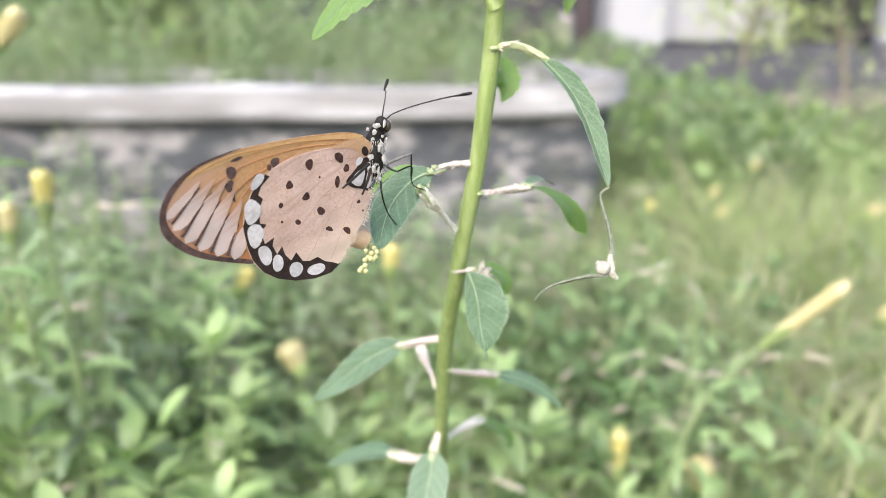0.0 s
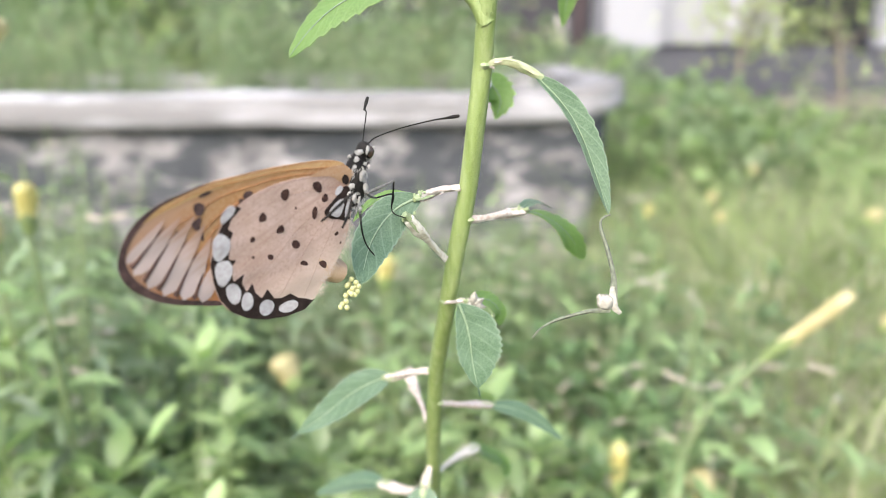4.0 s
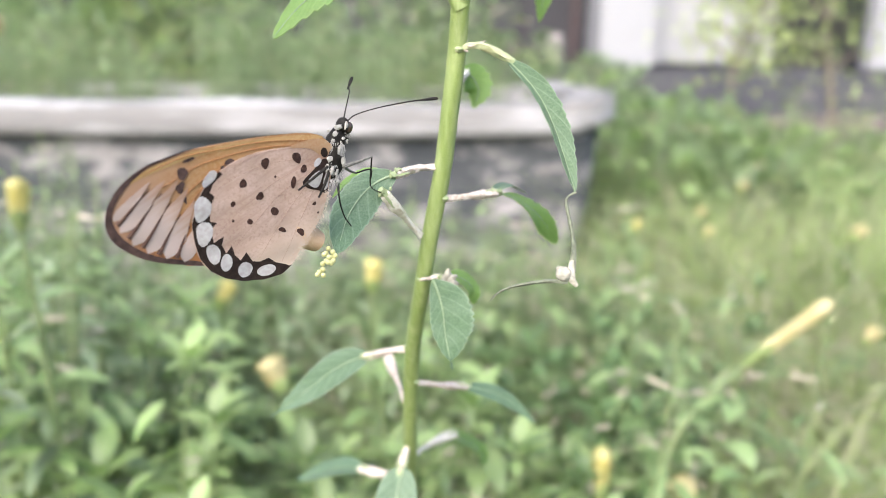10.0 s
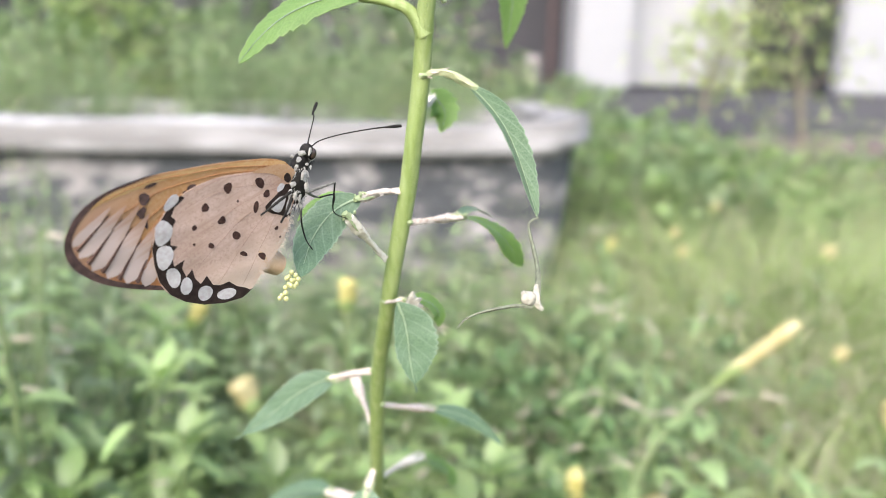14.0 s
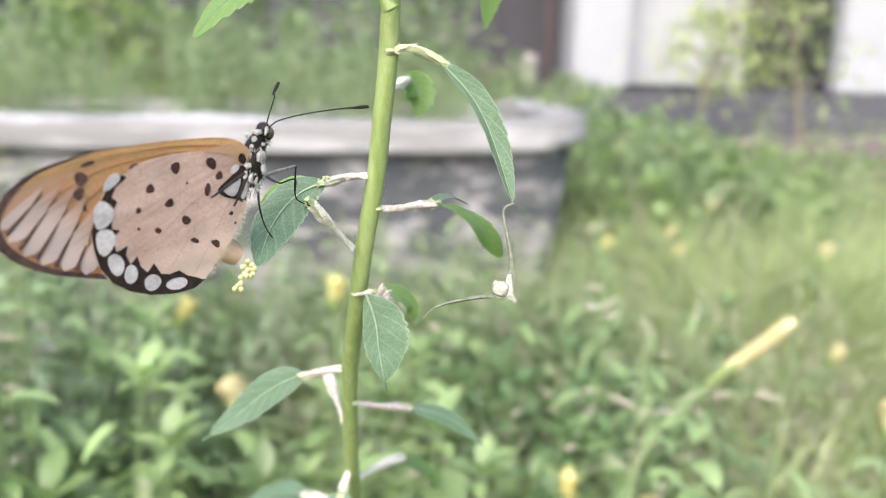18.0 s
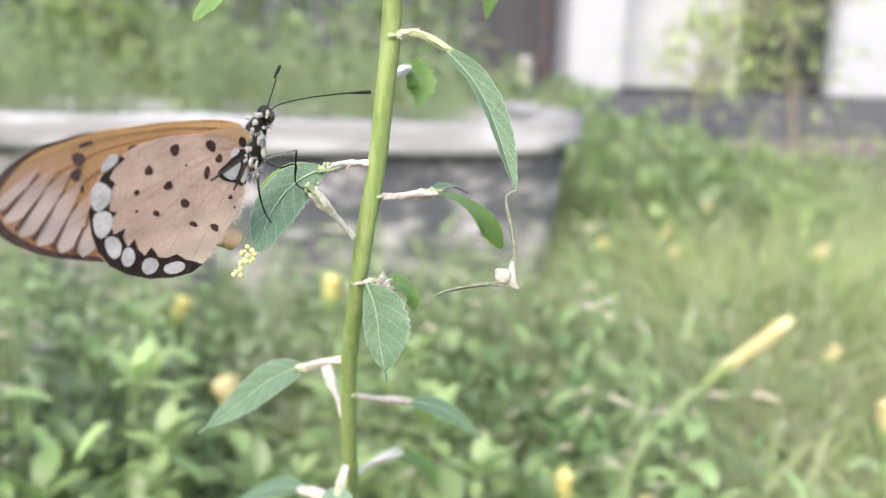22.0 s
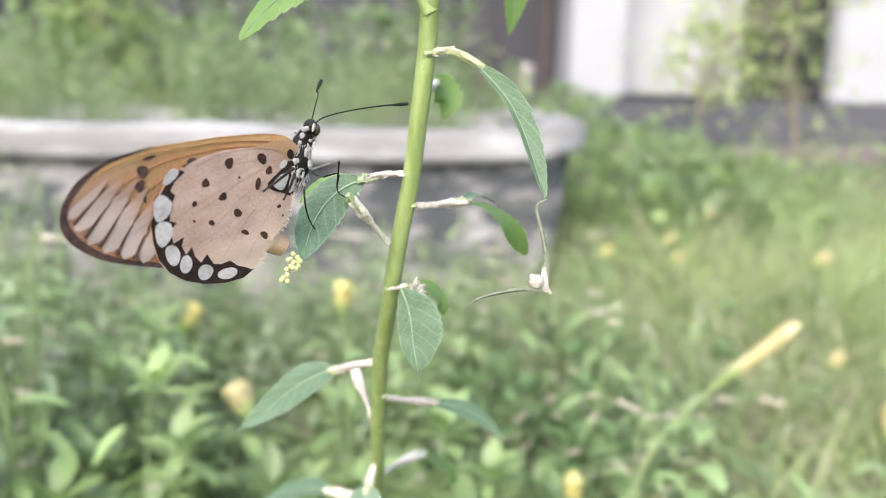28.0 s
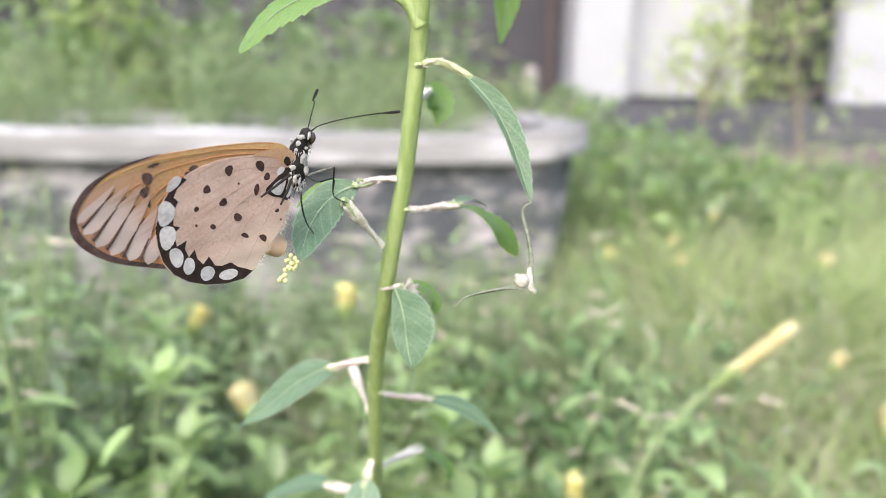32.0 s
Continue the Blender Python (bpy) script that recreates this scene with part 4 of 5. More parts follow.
def ring_wall(profile, x0, x1, y0, y1, radius, bow=0.045, steps=10, close=True):
    """A rounded rectangular ring swept with a profile of (inset, height) pairs."""
    bm = bmesh.new()
    path = []
    corners = [(x1 - radius, y0 + radius, -90), (x1 - radius, y1 - radius, 0), (x0 + radius, y1 - radius, 90), (x0 + radius, y0 + radius, 180)]
    for cx, cy, a0 in corners:
        for k in range(steps + 1):
            a = radians(a0 + 90 * k / steps)
            path.append((cx, cy, a))
    pts = []
    for i, (cx, cy, a) in enumerate(path):
        nx = path[(i + 1) % len(path)]
        pts.append((cx, cy, a))
        if i % (steps + 1) == steps:
            for k in range(1, 12):
                t = k / 12
                pts.append((cx + (nx[0] - cx) * t, cy + (nx[1] - cy) * t, a))
    rows = []
    for inset, z in profile:
        row = []
        for cx, cy, a in pts:
            r = radius - inset
            x, y = cx + r * math.cos(a), cy + r * math.sin(a)
            y -= bow * (1 - ((x - (x0 + x1) / 2) / ((x1 - x0) / 2)) ** 2) * (1 if cy < (y0 + y1) / 2 else -1)
            j = 0.004 * noise.noise((x * 9, y * 9, z * 9)) + 0.003 * noise.noise((x * 40, y * 40, z * 40))
            horn = min(max((x - x1 + 0.17) / 0.14, 0.0), 1.0)
            row.append(bm.verts.new((x + j, y + j, z + j + 0.020 * horn * horn)))
        rows.append(row)
    n = len(pts)
    pairs = list(zip(rows, rows[1:])) + ([(rows[-1], rows[0])] if close else [])
    for a, b in pairs:
        for k in range(n):
            bm.faces.new((a[k], a[(k + 1) % n], b[(k + 1) % n], b[k]))
    return bm


planter = thing("planter", Matrix.Translation((0, 0, 0)), "large weathered whitewashed concrete planter full of weeds", "planter")
PX0, PX1, PY0, PY1 = -1.35, 0.292, 1.14, 1.95
part("rim", ring_wall([(0.012, 0.470), (0.002, 0.476), (0.0, 0.484), (0.002, 0.511), (0.007, 0.518), (0.030, 0.521), (0.066, 0.520), (0.070, 0.47), (0.055, 0.455), (0.034, 0.457), (0.032, 0.468)], PX0, PX1, PY0, PY1, 0.10), M_RIM, planter, "thick pale concrete rim")
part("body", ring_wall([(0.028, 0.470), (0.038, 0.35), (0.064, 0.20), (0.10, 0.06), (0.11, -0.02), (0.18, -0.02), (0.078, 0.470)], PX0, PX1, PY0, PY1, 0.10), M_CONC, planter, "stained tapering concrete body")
soil = bmesh.new()
slab(soil, ((PX0 + PX1) / 2, (PY0 + PY1) / 2, 0.43), (PX1 - PX0 - 0.20, PY1 - PY0 - 0.20, 0.06), 0.01)
part("soil", soil, M_SOIL, planter, "dark soil filling")

# ---------------------------------------------------------------- house behind
M_WALL = material("white_paint", (0.252, 0.249, 0.264), 0.8, (0.226, 0.223, 0.236), 3, 6, 0.2, 120)
M_PANEL = material("grey_white_paint", (0.285, 0.28, 0.29), 0.85, (0.24, 0.235, 0.24), 3, 7, 0.2, 120)
M_DARK = material("dark_grey_paint", (0.030, 0.030, 0.037), 0.7, (0.050, 0.048, 0.056), 5, 6, 0.3, 80)
M_RED = material("red_brown_step", (0.105, 0.082, 0.080), 0.8, (0.070, 0.058, 0.058), 8, 6, 0.3, 80)
M_SHUTTER = material("dark_shutter", (0.018, 0.018, 0.023), 0.7, (0.029, 0.026, 0.032), 6, 5, 0.2, 70)
M_RUST = material("rust_red_post", (0.055, 0.028, 0.028), 0.7, (0.04, 0.024, 0.024), 14, 4, 0.3, 90)
M_ROOF = material("roof_tile", (0.145, 0.086, 0.066), 0.85, (0.106, 0.066, 0.053), 8, 5, 0.4, 60)
house = thing("house", Matrix(), "white-walled house with dark plinth, verandah and shuttered front", "house")
HY = 3.55
part("plinth", slab_bm((0.0, HY + 1.1, 0.28), (9.0, 2.2, 0.58), 0.015), M_DARK, house, "dark grey painted plinth")
part("step", slab_bm((2.35, HY - 0.13, 0.17), (2.5, 0.26, 0.40), 0.015), M_RED, house, "red-brown step")
part("wall", slab_bm((0.0, HY + 1.15, 1.75), (9.0, 0.2, 2.40), 0.01), M_SHUTTER, house, "dark shuttered front wall")
part("recessed_wall", slab_bm((1.33, HY + 0.50, 1.77), (0.76, 0.12, 2.36), 0.01), M_PANEL, house, "white recessed wall panel")
for x0, x1, deep in ((0.745, 1.0, 0.34), (1.985, 2.85, 0.10), (-2.9, -2.5, 0.34)):
    part("pillar", slab_bm(((x0 + x1) / 2, HY + 0.03 + deep / 2, 1.77), (x1 - x0, deep, 2.40), 0.012), M_WALL, house, "white painted pillar")
for k in range(16):
    part("shutter_board", slab_bm((-2.9 + k * 0.22, HY + 1.03, 1.7), (0.19, 0.03, 2.1), 0.006), M_SHUTTER, house, "dark shutter board")
part("post", slab_bm((0.665, HY + 0.25, 1.77), (0.022, 0.04, 2.40), 0.006), M_RUST, house, "rust-red post")
part("roof", slab_bm((0.0, HY + 1.15, 3.06), (9.8, 2.3, 0.2), 0.03), M_ROOF, house, "flat roof")

M_POT = material("pale_clay", (0.198, 0.178, 0.172), 0.85, (0.145, 0.125, 0.119), 20, 4, 0.3, 90)
pot = bmesh.new()
tube(pot, [(0, 0, 0), (0, 0, 0.07), (0, 0, 0.13), (0, 0, 0.15)], [0.032, 0.04, 0.038, 0.025], 14, 4)
pot_ob = single("clay_pot", pot, M_POT, "small pale grey pot standing on the dark plinth", "pot")
pot_ob.location = (0.56, HY + 0.12, 0.568)

# ---------------------------------------------------------------- weeds
M_WEED = material("weed_leaf", (0.140, 0.210, 0.078), 0.42, (0.230, 0.290, 0.140), 35, 3, vary=0.5, through_light=0.30, tint=(0.98, 1.2, 0.58), spec=0.6)
M_WEED2 = material("weed_leaf_light", (0.205, 0.28, 0.092), 0.5, (0.28, 0.335, 0.145), 60, 3, vary=0.35, through_light=0.35, tint=(0.95, 1.15, 0.55), spec=0.45)
# M_WEED3: deep green, darkened to put the shade among the weeds into the leaves
M_WEED3 = material("weed_leaf_deep_shade", (0.058, 0.112, 0.034), 0.45, (0.108, 0.160, 0.064), 45, 3, vary=0.45, through_light=0.25, tint=(0.95, 1.2, 0.5), spec=0.55)
M_WEED4 = material("weed_leaf_grey", (0.150, 0.205, 0.105), 0.42, (0.265, 0.310, 0.200), 40, 3, vary=0.5, through_light=0.28, tint=(0.97, 1.12, 0.75), spec=0.6)
M_WEED5 = material("weed_leaf_bright", (0.188, 0.272, 0.102), 0.42, (0.280, 0.350, 0.168), 35, 3, vary=0.45, through_light=0.40, tint=(0.98, 1.2, 0.55), spec=0.55)
M_WEED6 = material("weed_leaf_pale", (0.185, 0.250, 0.130), 0.5, (0.275, 0.335, 0.205), 40, 3, vary=0.4, through_light=0.40, tint=(0.97, 1.12, 0.75), spec=0.45)
M_WSTEM = material("weed_stem", (0.099, 0.142, 0.056), 0.6, (0.125, 0.152, 0.066), 80, 3)
M_WTWIG = material("weed_dry_stalk", (0.42, 0.37, 0.31), 0.8, (0.32, 0.28, 0.22), 80, 3)
M_GRASS = material("grass_blade", (0.210, 0.270, 0.098), 0.6, (0.27, 0.310, 0.148), 12, 3, vary=0.4, through_light=0.4, tint=(0.95, 1.15, 0.6), spec=0.4)
M_STRAW = material("dry_straw", (0.36, 0.34, 0.235), 0.7, (0.28, 0.265, 0.17), 20, 3, vary=0.3, through_light=0.2)
M_PETAL = material("yellow_petal", (0.43, 0.37, 0.11), 0.55, (0.45, 0.41, 0.18), 90, 3, through_light=0.3, tint=(1, 0.9, 0.5))
M_PETAL2 = material("pale_yellow_petal", (0.40, 0.34, 0.15), 0.55, (0.43, 0.38, 0.21), 90, 3, through_light=0.3, tint=(1, 0.95, 0.7))


def small_leaf(verts, faces, base, way, up, length, half, droop=0.35):
    """One bent leaf of a weed, joined to a growing list."""
    way, up = way.normalized(), up.normalized()
    side = way.cross(up).normalized()
    k = len(verts)
    for u, w in ((0.0, 0.06), (0.3, 0.85), (0.6, 0.95), (0.85, 0.5), (1.0, 0.03)):
        p = base + way * length * u - up * droop * length * u * u
        lift = up * half * w * 0.35
        verts += [p + side * half * w + lift, p, p - side * half * w + lift]
    for i in range(4):
        a = k + i * 3
        faces += [(a, a + 1, a + 4, a + 3), (a + 1, a + 2, a + 5, a + 4)]


def from_lists(name, verts, faces, mat):
    me = bpy.data.meshes.new(name)
    me.from_pydata([tuple(v) for v in verts], [], faces)
    me.materials.append(mat)
    me.polygons.foreach_set("use_smooth", [True] * len(me.polygons))
    return me


def weed(name, height, leaves, length, seed, mat, label, stems=3, spread=0.10, slim=1.0):
    """A bushy weed: several leaning stems with leaves and pale dry stalks all the way up."""
    rng = random.Random(seed)
    ob = thing(name, Matrix(), label, "weed", "weeds round the planter")
    verts, faces = [], []
    twigs = bmesh.new()
    for s in range(stems):
        a = rng.uniform(0, 6.283)
        lean = Vector((math.cos(a), math.sin(a), 0)) * spread * rng.uniform(0.3, 1.0)
        h = height * rng.uniform(0.72, 1.0)
        pts = [Vector((0, 0, -0.01)) + lean * 0.15, lean * 0.5 + Vector((0, 0, h * 0.5)), lean + Vector((0, 0, h))]
        line = spline(pts, 10)
        part("stem", tube_bm(pts, [0.0014, 0.0011, 0.0007], 6, 5), M_WSTEM, ob)
        for k in range(leaves // stems):
            u = (k + 0.5) / (leaves // stems)
            u = 0.2 + 0.8 * u
            p = line[min(int(u * (len(line) - 1)), len(line) - 1)]
            b = k * 2.4 + rng.uniform(-0.5, 0.5)
            out = Vector((math.cos(b), math.sin(b), rng.uniform(-0.25, 0.6))).normalized()
            stalk = rng.uniform(0.007, 0.020)
            q = p + out * stalk
            ln = length * rng.uniform(0.55, 1.25) * (1.15 - 0.5 * u)
            small_leaf(verts, faces, q, out, Vector((0, 0, 1)) + out * rng.uniform(-0.6, 0.3), ln, ln * slim * rng.uniform(0.11, 0.19), rng.uniform(0.1, 0.8))
            if k % 6 == 0:
                tube(twigs, [p, q + out * rng.uniform(0.0, 0.004)], [0.0007, 0.0012], 5, 1)
        for k in range(7):
            b = k * 2.4 + rng.uniform(-0.3, 0.3)
            out = Vector((math.cos(b), math.sin(b), 0.35 + 0.16 * k))
            ln = length * rng.uniform(0.45, 0.85)
            small_leaf(verts, faces, line[-1] - Vector((0, 0, 0.012 - 0.0013 * k)), out, Vector((0, 0, 1)) - out * 0.3, ln, ln * slim * rng.uniform(0.15, 0.22), rng.uniform(0.1, 0.4))
    part("foliage", from_lists("foliage", verts, faces, mat), mat, ob, "small toothed green leaves")["kind"] = "stuff"
    part("stalk_growth", twigs, M_WTWIG, ob, "pale dry leaf stalks")["kind"] = "stuff"
    return ob


def spire(height, seed, mat, label, stems=3, spread=0.06):
    """An upright weed: straight stems with tiers of arching, drooping leaves and small leaves in their axils."""
    rng = random.Random(seed)
    ob = thing("slender_weed", Matrix(), label, "weed", "weeds round the planter")
    verts, faces = [], []
    twigs = bmesh.new()
    for s in range(stems):
        a = 6.283 * s / stems + rng.uniform(-0.6, 0.6)
        lean = Vector((math.cos(a), math.sin(a), 0)) * spread * rng.uniform(0.5, 1.0)
        h = height * (1.0 if s == 0 else rng.uniform(0.68, 0.96))
        pts = [Vector((0, 0, -0.01)) + lean * 0.3, lean * 0.75 + Vector((0, 0, h * 0.5)), lean + Vector((0, 0, h))]
        line = spline(pts, 20)
        part("stem", tube_bm(pts, [0.0016, 0.0013, 0.0007], 6, 5), M_WSTEM, ob)
        tiers = int(h / 0.018)
        for k in range(tiers):
            u = 0.22 + 0.77 * (k + rng.uniform(0, 0.5)) / tiers
            p = line[min(int(u * (len(line) - 1)), len(line) - 1)]
            size = 0.038 * (1.10 - 0.60 * u ** 2)
            for j in range(2):
                b = k * 2.4 + j * 3.14 + rng.uniform(-0.5, 0.5)
                out = Vector((math.cos(b), math.sin(b), rng.uniform(-0.10, 0.30))).normalized()
                q = p + out * rng.uniform(0.006, 0.012)
                ln = size * rng.uniform(0.7, 1.15)
                small_leaf(verts, faces, q, out, Vector((0, 0, 1)) + out * rng.uniform(-0.2, 0.3), ln, ln * rng.uniform(0.10, 0.16), rng.uniform(0.1, 0.6))
                small_leaf(verts, faces, p, Vector((out.y, -out.x, 0.7)), Vector((0, 0, 1)), ln * 0.42, ln * 0.08, 0.3)
                if rng.random() < 0.14:
                    tube(twigs, [p, q + out * 0.003], [0.0007, 0.0013], 5, 1)
    part("foliage", from_lists("foliage", verts, faces, mat), mat, ob, "tiers of narrow drooping leaves")["kind"] = "stuff"
    part("stalk_growth", twigs, M_WTWIG, ob, "pale dry leaf stalks")["kind"] = "stuff"
    return ob


def feathery(height, seed, label, stems=5, spread=0.15):
    """A light weed with arching twigs that carry rows of tiny leaflets."""
    rng = random.Random(seed)
    ob = thing("feathery_weed", Matrix(), label, "weed", "weeds round the planter")
    verts, faces = [], []
    heads = bmesh.new()
    for s in range(stems):
        a = rng.uniform(0, 6.283)
        lean = Vector((math.cos(a), math.sin(a), 0)) * spread * rng.uniform(0.3, 1.0)
        h = height * rng.uniform(0.65, 1.0)
        pts = [Vector((0, 0, -0.01)) + lean * 0.15, lean * 0.5 + Vector((0, 0, h * 0.5)), lean + Vector((0, 0, h))]
        line = spline(pts, 14)
        part("stem", tube_bm(pts, [0.0013, 0.0010, 0.0006], 6, 5), M_WSTEM, ob)
        for k in range(13):
            u = 0.25 + 0.75 * (k + rng.random()) / 13
            p = line[min(int(u * (len(line) - 1)), len(line) - 1)]
            b = k * 2.4 + rng.uniform(-0.6, 0.6)
            out = Vector((math.cos(b), math.sin(b), rng.uniform(0.0, 0.7))).normalized()
            ln = rng.uniform(0.04, 0.085) * (1.2 - 0.5 * u)
            up = Vector((0, 0, 1))
            side = out.cross(up).normalized()
            tip = p
            for j in range(9):
                v = (j + 1) / 9
                tip = p + out * ln * v - up * 0.35 * ln * v * v
                for g in (-1, 1):
                    way = (side * g + out * 0.6).normalized()
                    n = len(verts)
                    lf = rng.uniform(0.007, 0.013) * (1.15 - 0.6 * v)
                    lift = up * rng.uniform(-0.3, 0.4)
                    w = out * lf * 0.22
                    verts += [tip, tip + (way + lift) * lf * 0.5 + w, tip + (way + lift) * lf, tip + (way + lift) * lf * 0.5 - w]
                    faces.append((n, n + 1, n + 2, n + 3))
            if k % 4 == 0:
                blob(heads, tip, (0.0022, 0.0022, 0.003), 6, lump=0.2, seed=k)
                tube(heads, [p, tip], [0.0006, 0.0008], 4, 1)
    part("foliage", from_lists("foliage", verts, faces, M_WEED2), M_WEED2, ob, "rows of tiny light green leaflets")["kind"] = "stuff"
    part("seed_growth", heads, M_WTWIG, ob, "pale dry seed heads")["kind"] = "stuff"
    return ob


def place(proto, x, y, z=0.0, turn=0.0, size=1.0, first=[]):
    if 0.10 < x / max(y, 0.2) < 0.175 and 0.4 < y < 1.12 and z == 0:
        size = min(size, (0.576 - 0.335 * y) / 0.42)  # low growth before the planter's end
    m = pose(x, y, z, 0, 0, turn)
    if proto.name not in first:
        first.append(proto.name)
        proto.matrix_basis = m @ Matrix.Diagonal((size, size, size, 1))
        return proto
    ob = copy_thing(proto, m)
    ob.scale = (size, size, size)
    return ob


NEAR = [weed("broadleaf_weed", 0.42, 120, 0.040, s, M_WEED5, "bushy broad-leaved green weed with toothed leaves and pale stalks", 4, 0.12, 1.1) for s in (1, 2, 3, 4)]
BUSHY = [weed("bushy_weed", 0.42, 130, 0.040, s, M_WEED6, "bushy green weed with many narrow leaves by the planter", 4, 0.12) for s in (12, 13)]
DEEP = [weed("leafy_weed", 0.42, 150, 0.030, s, M_WEED3, "dense deep green weed with small leaves, darkened for shade", 4, 0.12) for s in (14, 15)]
SPIRE = [spire(0.42, s, M_WEED4 if s == 9 else M_WEED, "slender upright green weed with tiers of narrow drooping leaves") for s in (8, 9, 10)]
LIGHT = [feathery(0.40, s, "feathery light green weed with tiny leaflets") for s in (5, 6, 7)]
rng = random.Random(11)


def fits(x, y, room=0.0):
    """True where a weed may stand: clear of the planter and of the front stem."""
    if PX0 - room < x < PX1 - 0.05 + room and PY0 + 0.02 - room < y < PY1 + room:
        return False
    return (x - 0.04) ** 2 + (y - 0.22) ** 2 > 0.13 ** 2


SKYLINE = ((0.10, 0.72), (0.16, 0.68), (0.20, 0.645), (0.306, 0.575), (0.36, 0.49), (0.42, 0.42), (0.493, 0.385), (0.64, 0.385), (0.90, 0.40))


def under(x, y, size, extra=0.0):
    """Keeps a weed of that size under the line that the growth on the open side draws before the house."""
    a = x / max(y, 0.2)
    if a < SKYLINE[0][0]:
        return size
    z = SKYLINE[-1][1]
    for (a0, z0), (a1, z1) in zip(SKYLINE, SKYLINE[1:]):
        if a0 <= a < a1:
            z = z0 + (z1 - z0) * (a - a0) / (a1 - a0)
    return min(size, (0.574 - (0.574 - z) * y / 2.5 + extra) / 0.42)


# before the planter: their tips keep under the line of sight to its stained front
for k in range(150):
    y = 0.40 + 0.66 * rng.random() ** 0.8
    x = rng.uniform(-0.60, 0.30) * (0.35 + 0.85 * y)
    if not fits(x, y):
        continue
    top = 0.580 - 0.268 * y - rng.uniform(0.0, 0.055)
    kind = rng.random()
    if y < 0.52:
        proto = NEAR[k % 4] if kind < 0.5 else SPIRE[k % 3]
    else:
        proto = SPIRE[k % 3] if kind < 0.78 else DEEP[k % 2]
    place(proto, x, y, 0, rng.uniform(0, 360), top / 0.42)
for k in range(7):
    y = 0.42 + 0.016 * k
    place(NEAR[k % 4], -0.03 - 0.017 * (k * 3 % 7), y, 0, 77 * k, (0.580 - 0.49 * y) / 0.42)
for k in range(13):
    y = rng.uniform(0.36, 0.62)
    place(SPIRE[1] if k % 3 else SPIRE[0], -0.56 * y - rng.uniform(-0.02, 0.10), y, 0, rng.uniform(0, 360), (0.575 - 0.14 * y) / 0.42 * rng.uniform(0.85, 1.0))
# a few tall ones that reach over the rim
for k, (a, y, h) in enumerate(((-0.56, 0.92, 0.50), (-0.53, 0.86, 0.485), (-0.475, 0.98, 0.475), (-0.44, 0.90, 0.47), (-0.60, 1.0, 0.50), (-0.645, 0.9, 0.52))):
    place(SPIRE[k % 3], a * y, y, 0, 50 * k, h / 0.42)
# slender ones that rise before the planter's face
for k in range(84):
    y = rng.uniform(0.62, 1.05)
    x = rng.uniform(-0.58, 0.22) * y
    if fits(x, y, 0.02):
        place(SPIRE[k % 3], x, y, 0, rng.uniform(0, 360), (0.585 - 0.268 * y + rng.uniform(-0.02, 0.11) * y) / 0.42)
for k, p in enumerate(((0.0683, 0.7790, 0.3963), (0.1039, 0.8301, 0.3939), (0.1241, 0.7565, 0.3898), (0.0570, 0.8712, 0.3541), (-0.0495, 0.7744, 0.3792), (-0.0906, 0.7203, 0.3704), (-0.3558, 0.7759, 0.3849), (-0.3306, 0.6108, 0.4641), (-0.2495, 0.6709, 0.3794), (-0.3938, 0.6830, 0.4242))):
    place(SPIRE[k % 3], p[0], p[1], 0, 70 * k, p[2] / 0.42)
# deep green ones close before the planter, their dark colour standing in for shade
for k in range(60):
    y = rng.uniform(0.82, 1.07)
    place(DEEP[k % 2], rng.uniform(-0.58, 0.24) * y, y, 0, rng.uniform(0, 360), (0.585 - 0.285 * y) / 0.42 * rng.uniform(0.88, 1.10))
for k in range(30):
    y = rng.uniform(0.80, 1.05)
    place(SPIRE[k % 3] if k % 2 else DEEP[k // 2 % 2], rng.uniform(-0.66, -0.34) * y, y, 0, rng.uniform(0, 360), (0.582 - 0.238 * y) / 0.42 * rng.uniform(0.9, 1.04))
# low front row
for k in range(40):
    y = rng.uniform(0.36, 0.66)
    x = rng.uniform(-0.62, 0.22) * y
    if fits(x, y):
        place(NEAR[k % 4], x, y, 0, rng.uniform(0, 360), (0.585 - y * rng.uniform(0.42, 0.56)) / 0.42)
# in the planter
for k in range(110):
    x, y = rng.uniform(PX0 + 0.18, PX1 - 0.16), rng.uniform(PY0 + 0.12, PY1 - 0.18)
    place(LIGHT[k % 3] if rng.random() < 0.3 else BUSHY[k % 2], x, y, 0.455, rng.uniform(0, 360), rng.uniform(0.25, 0.62) * (1.0 if x < 0 else 0.6))
for k in range(44):
    x, y = rng.uniform(PX0 + 0.2, PX1 - 0.10), rng.uniform(PY0 + 0.12, PY0 + 0.30)
    place(BUSHY[k % 2] if k % 4 else LIGHT[k // 4 % 3], x, y, 0.455, rng.uniform(0, 360), rng.uniform(0.22, 0.36))
for k in range(26):
    place(BUSHY[k % 2], rng.uniform(PX0 + 0.2, PX1 - 0.14), rng.uniform(PY1 - 0.32, PY1 - 0.16), 0.455, rng.uniform(0, 360), rng.uniform(0.30, 0.50))
# beyond the planter and along the house
for k in range(150):
    x, y = rng.uniform(-2.4, 0.7), rng.uniform(2.1, 3.3)
    tall = 2.2 if x < -0.45 else 1.9
    place(LIGHT[k % 3] if rng.random() < 0.3 else BUSHY[k % 2], x, y, 0, rng.uniform(0, 360), under(x, y, rng.uniform(0.7, 1.0) * tall))
for k in range(14):
    x, y = rng.uniform(-0.55, 0.12), rng.uniform(2.3, 3.2)
    place(BUSHY[k % 2] if k % 3 else LIGHT[k % 3], x, y, 0, rng.uniform(0, 360), rng.uniform(2.0, 2.5))
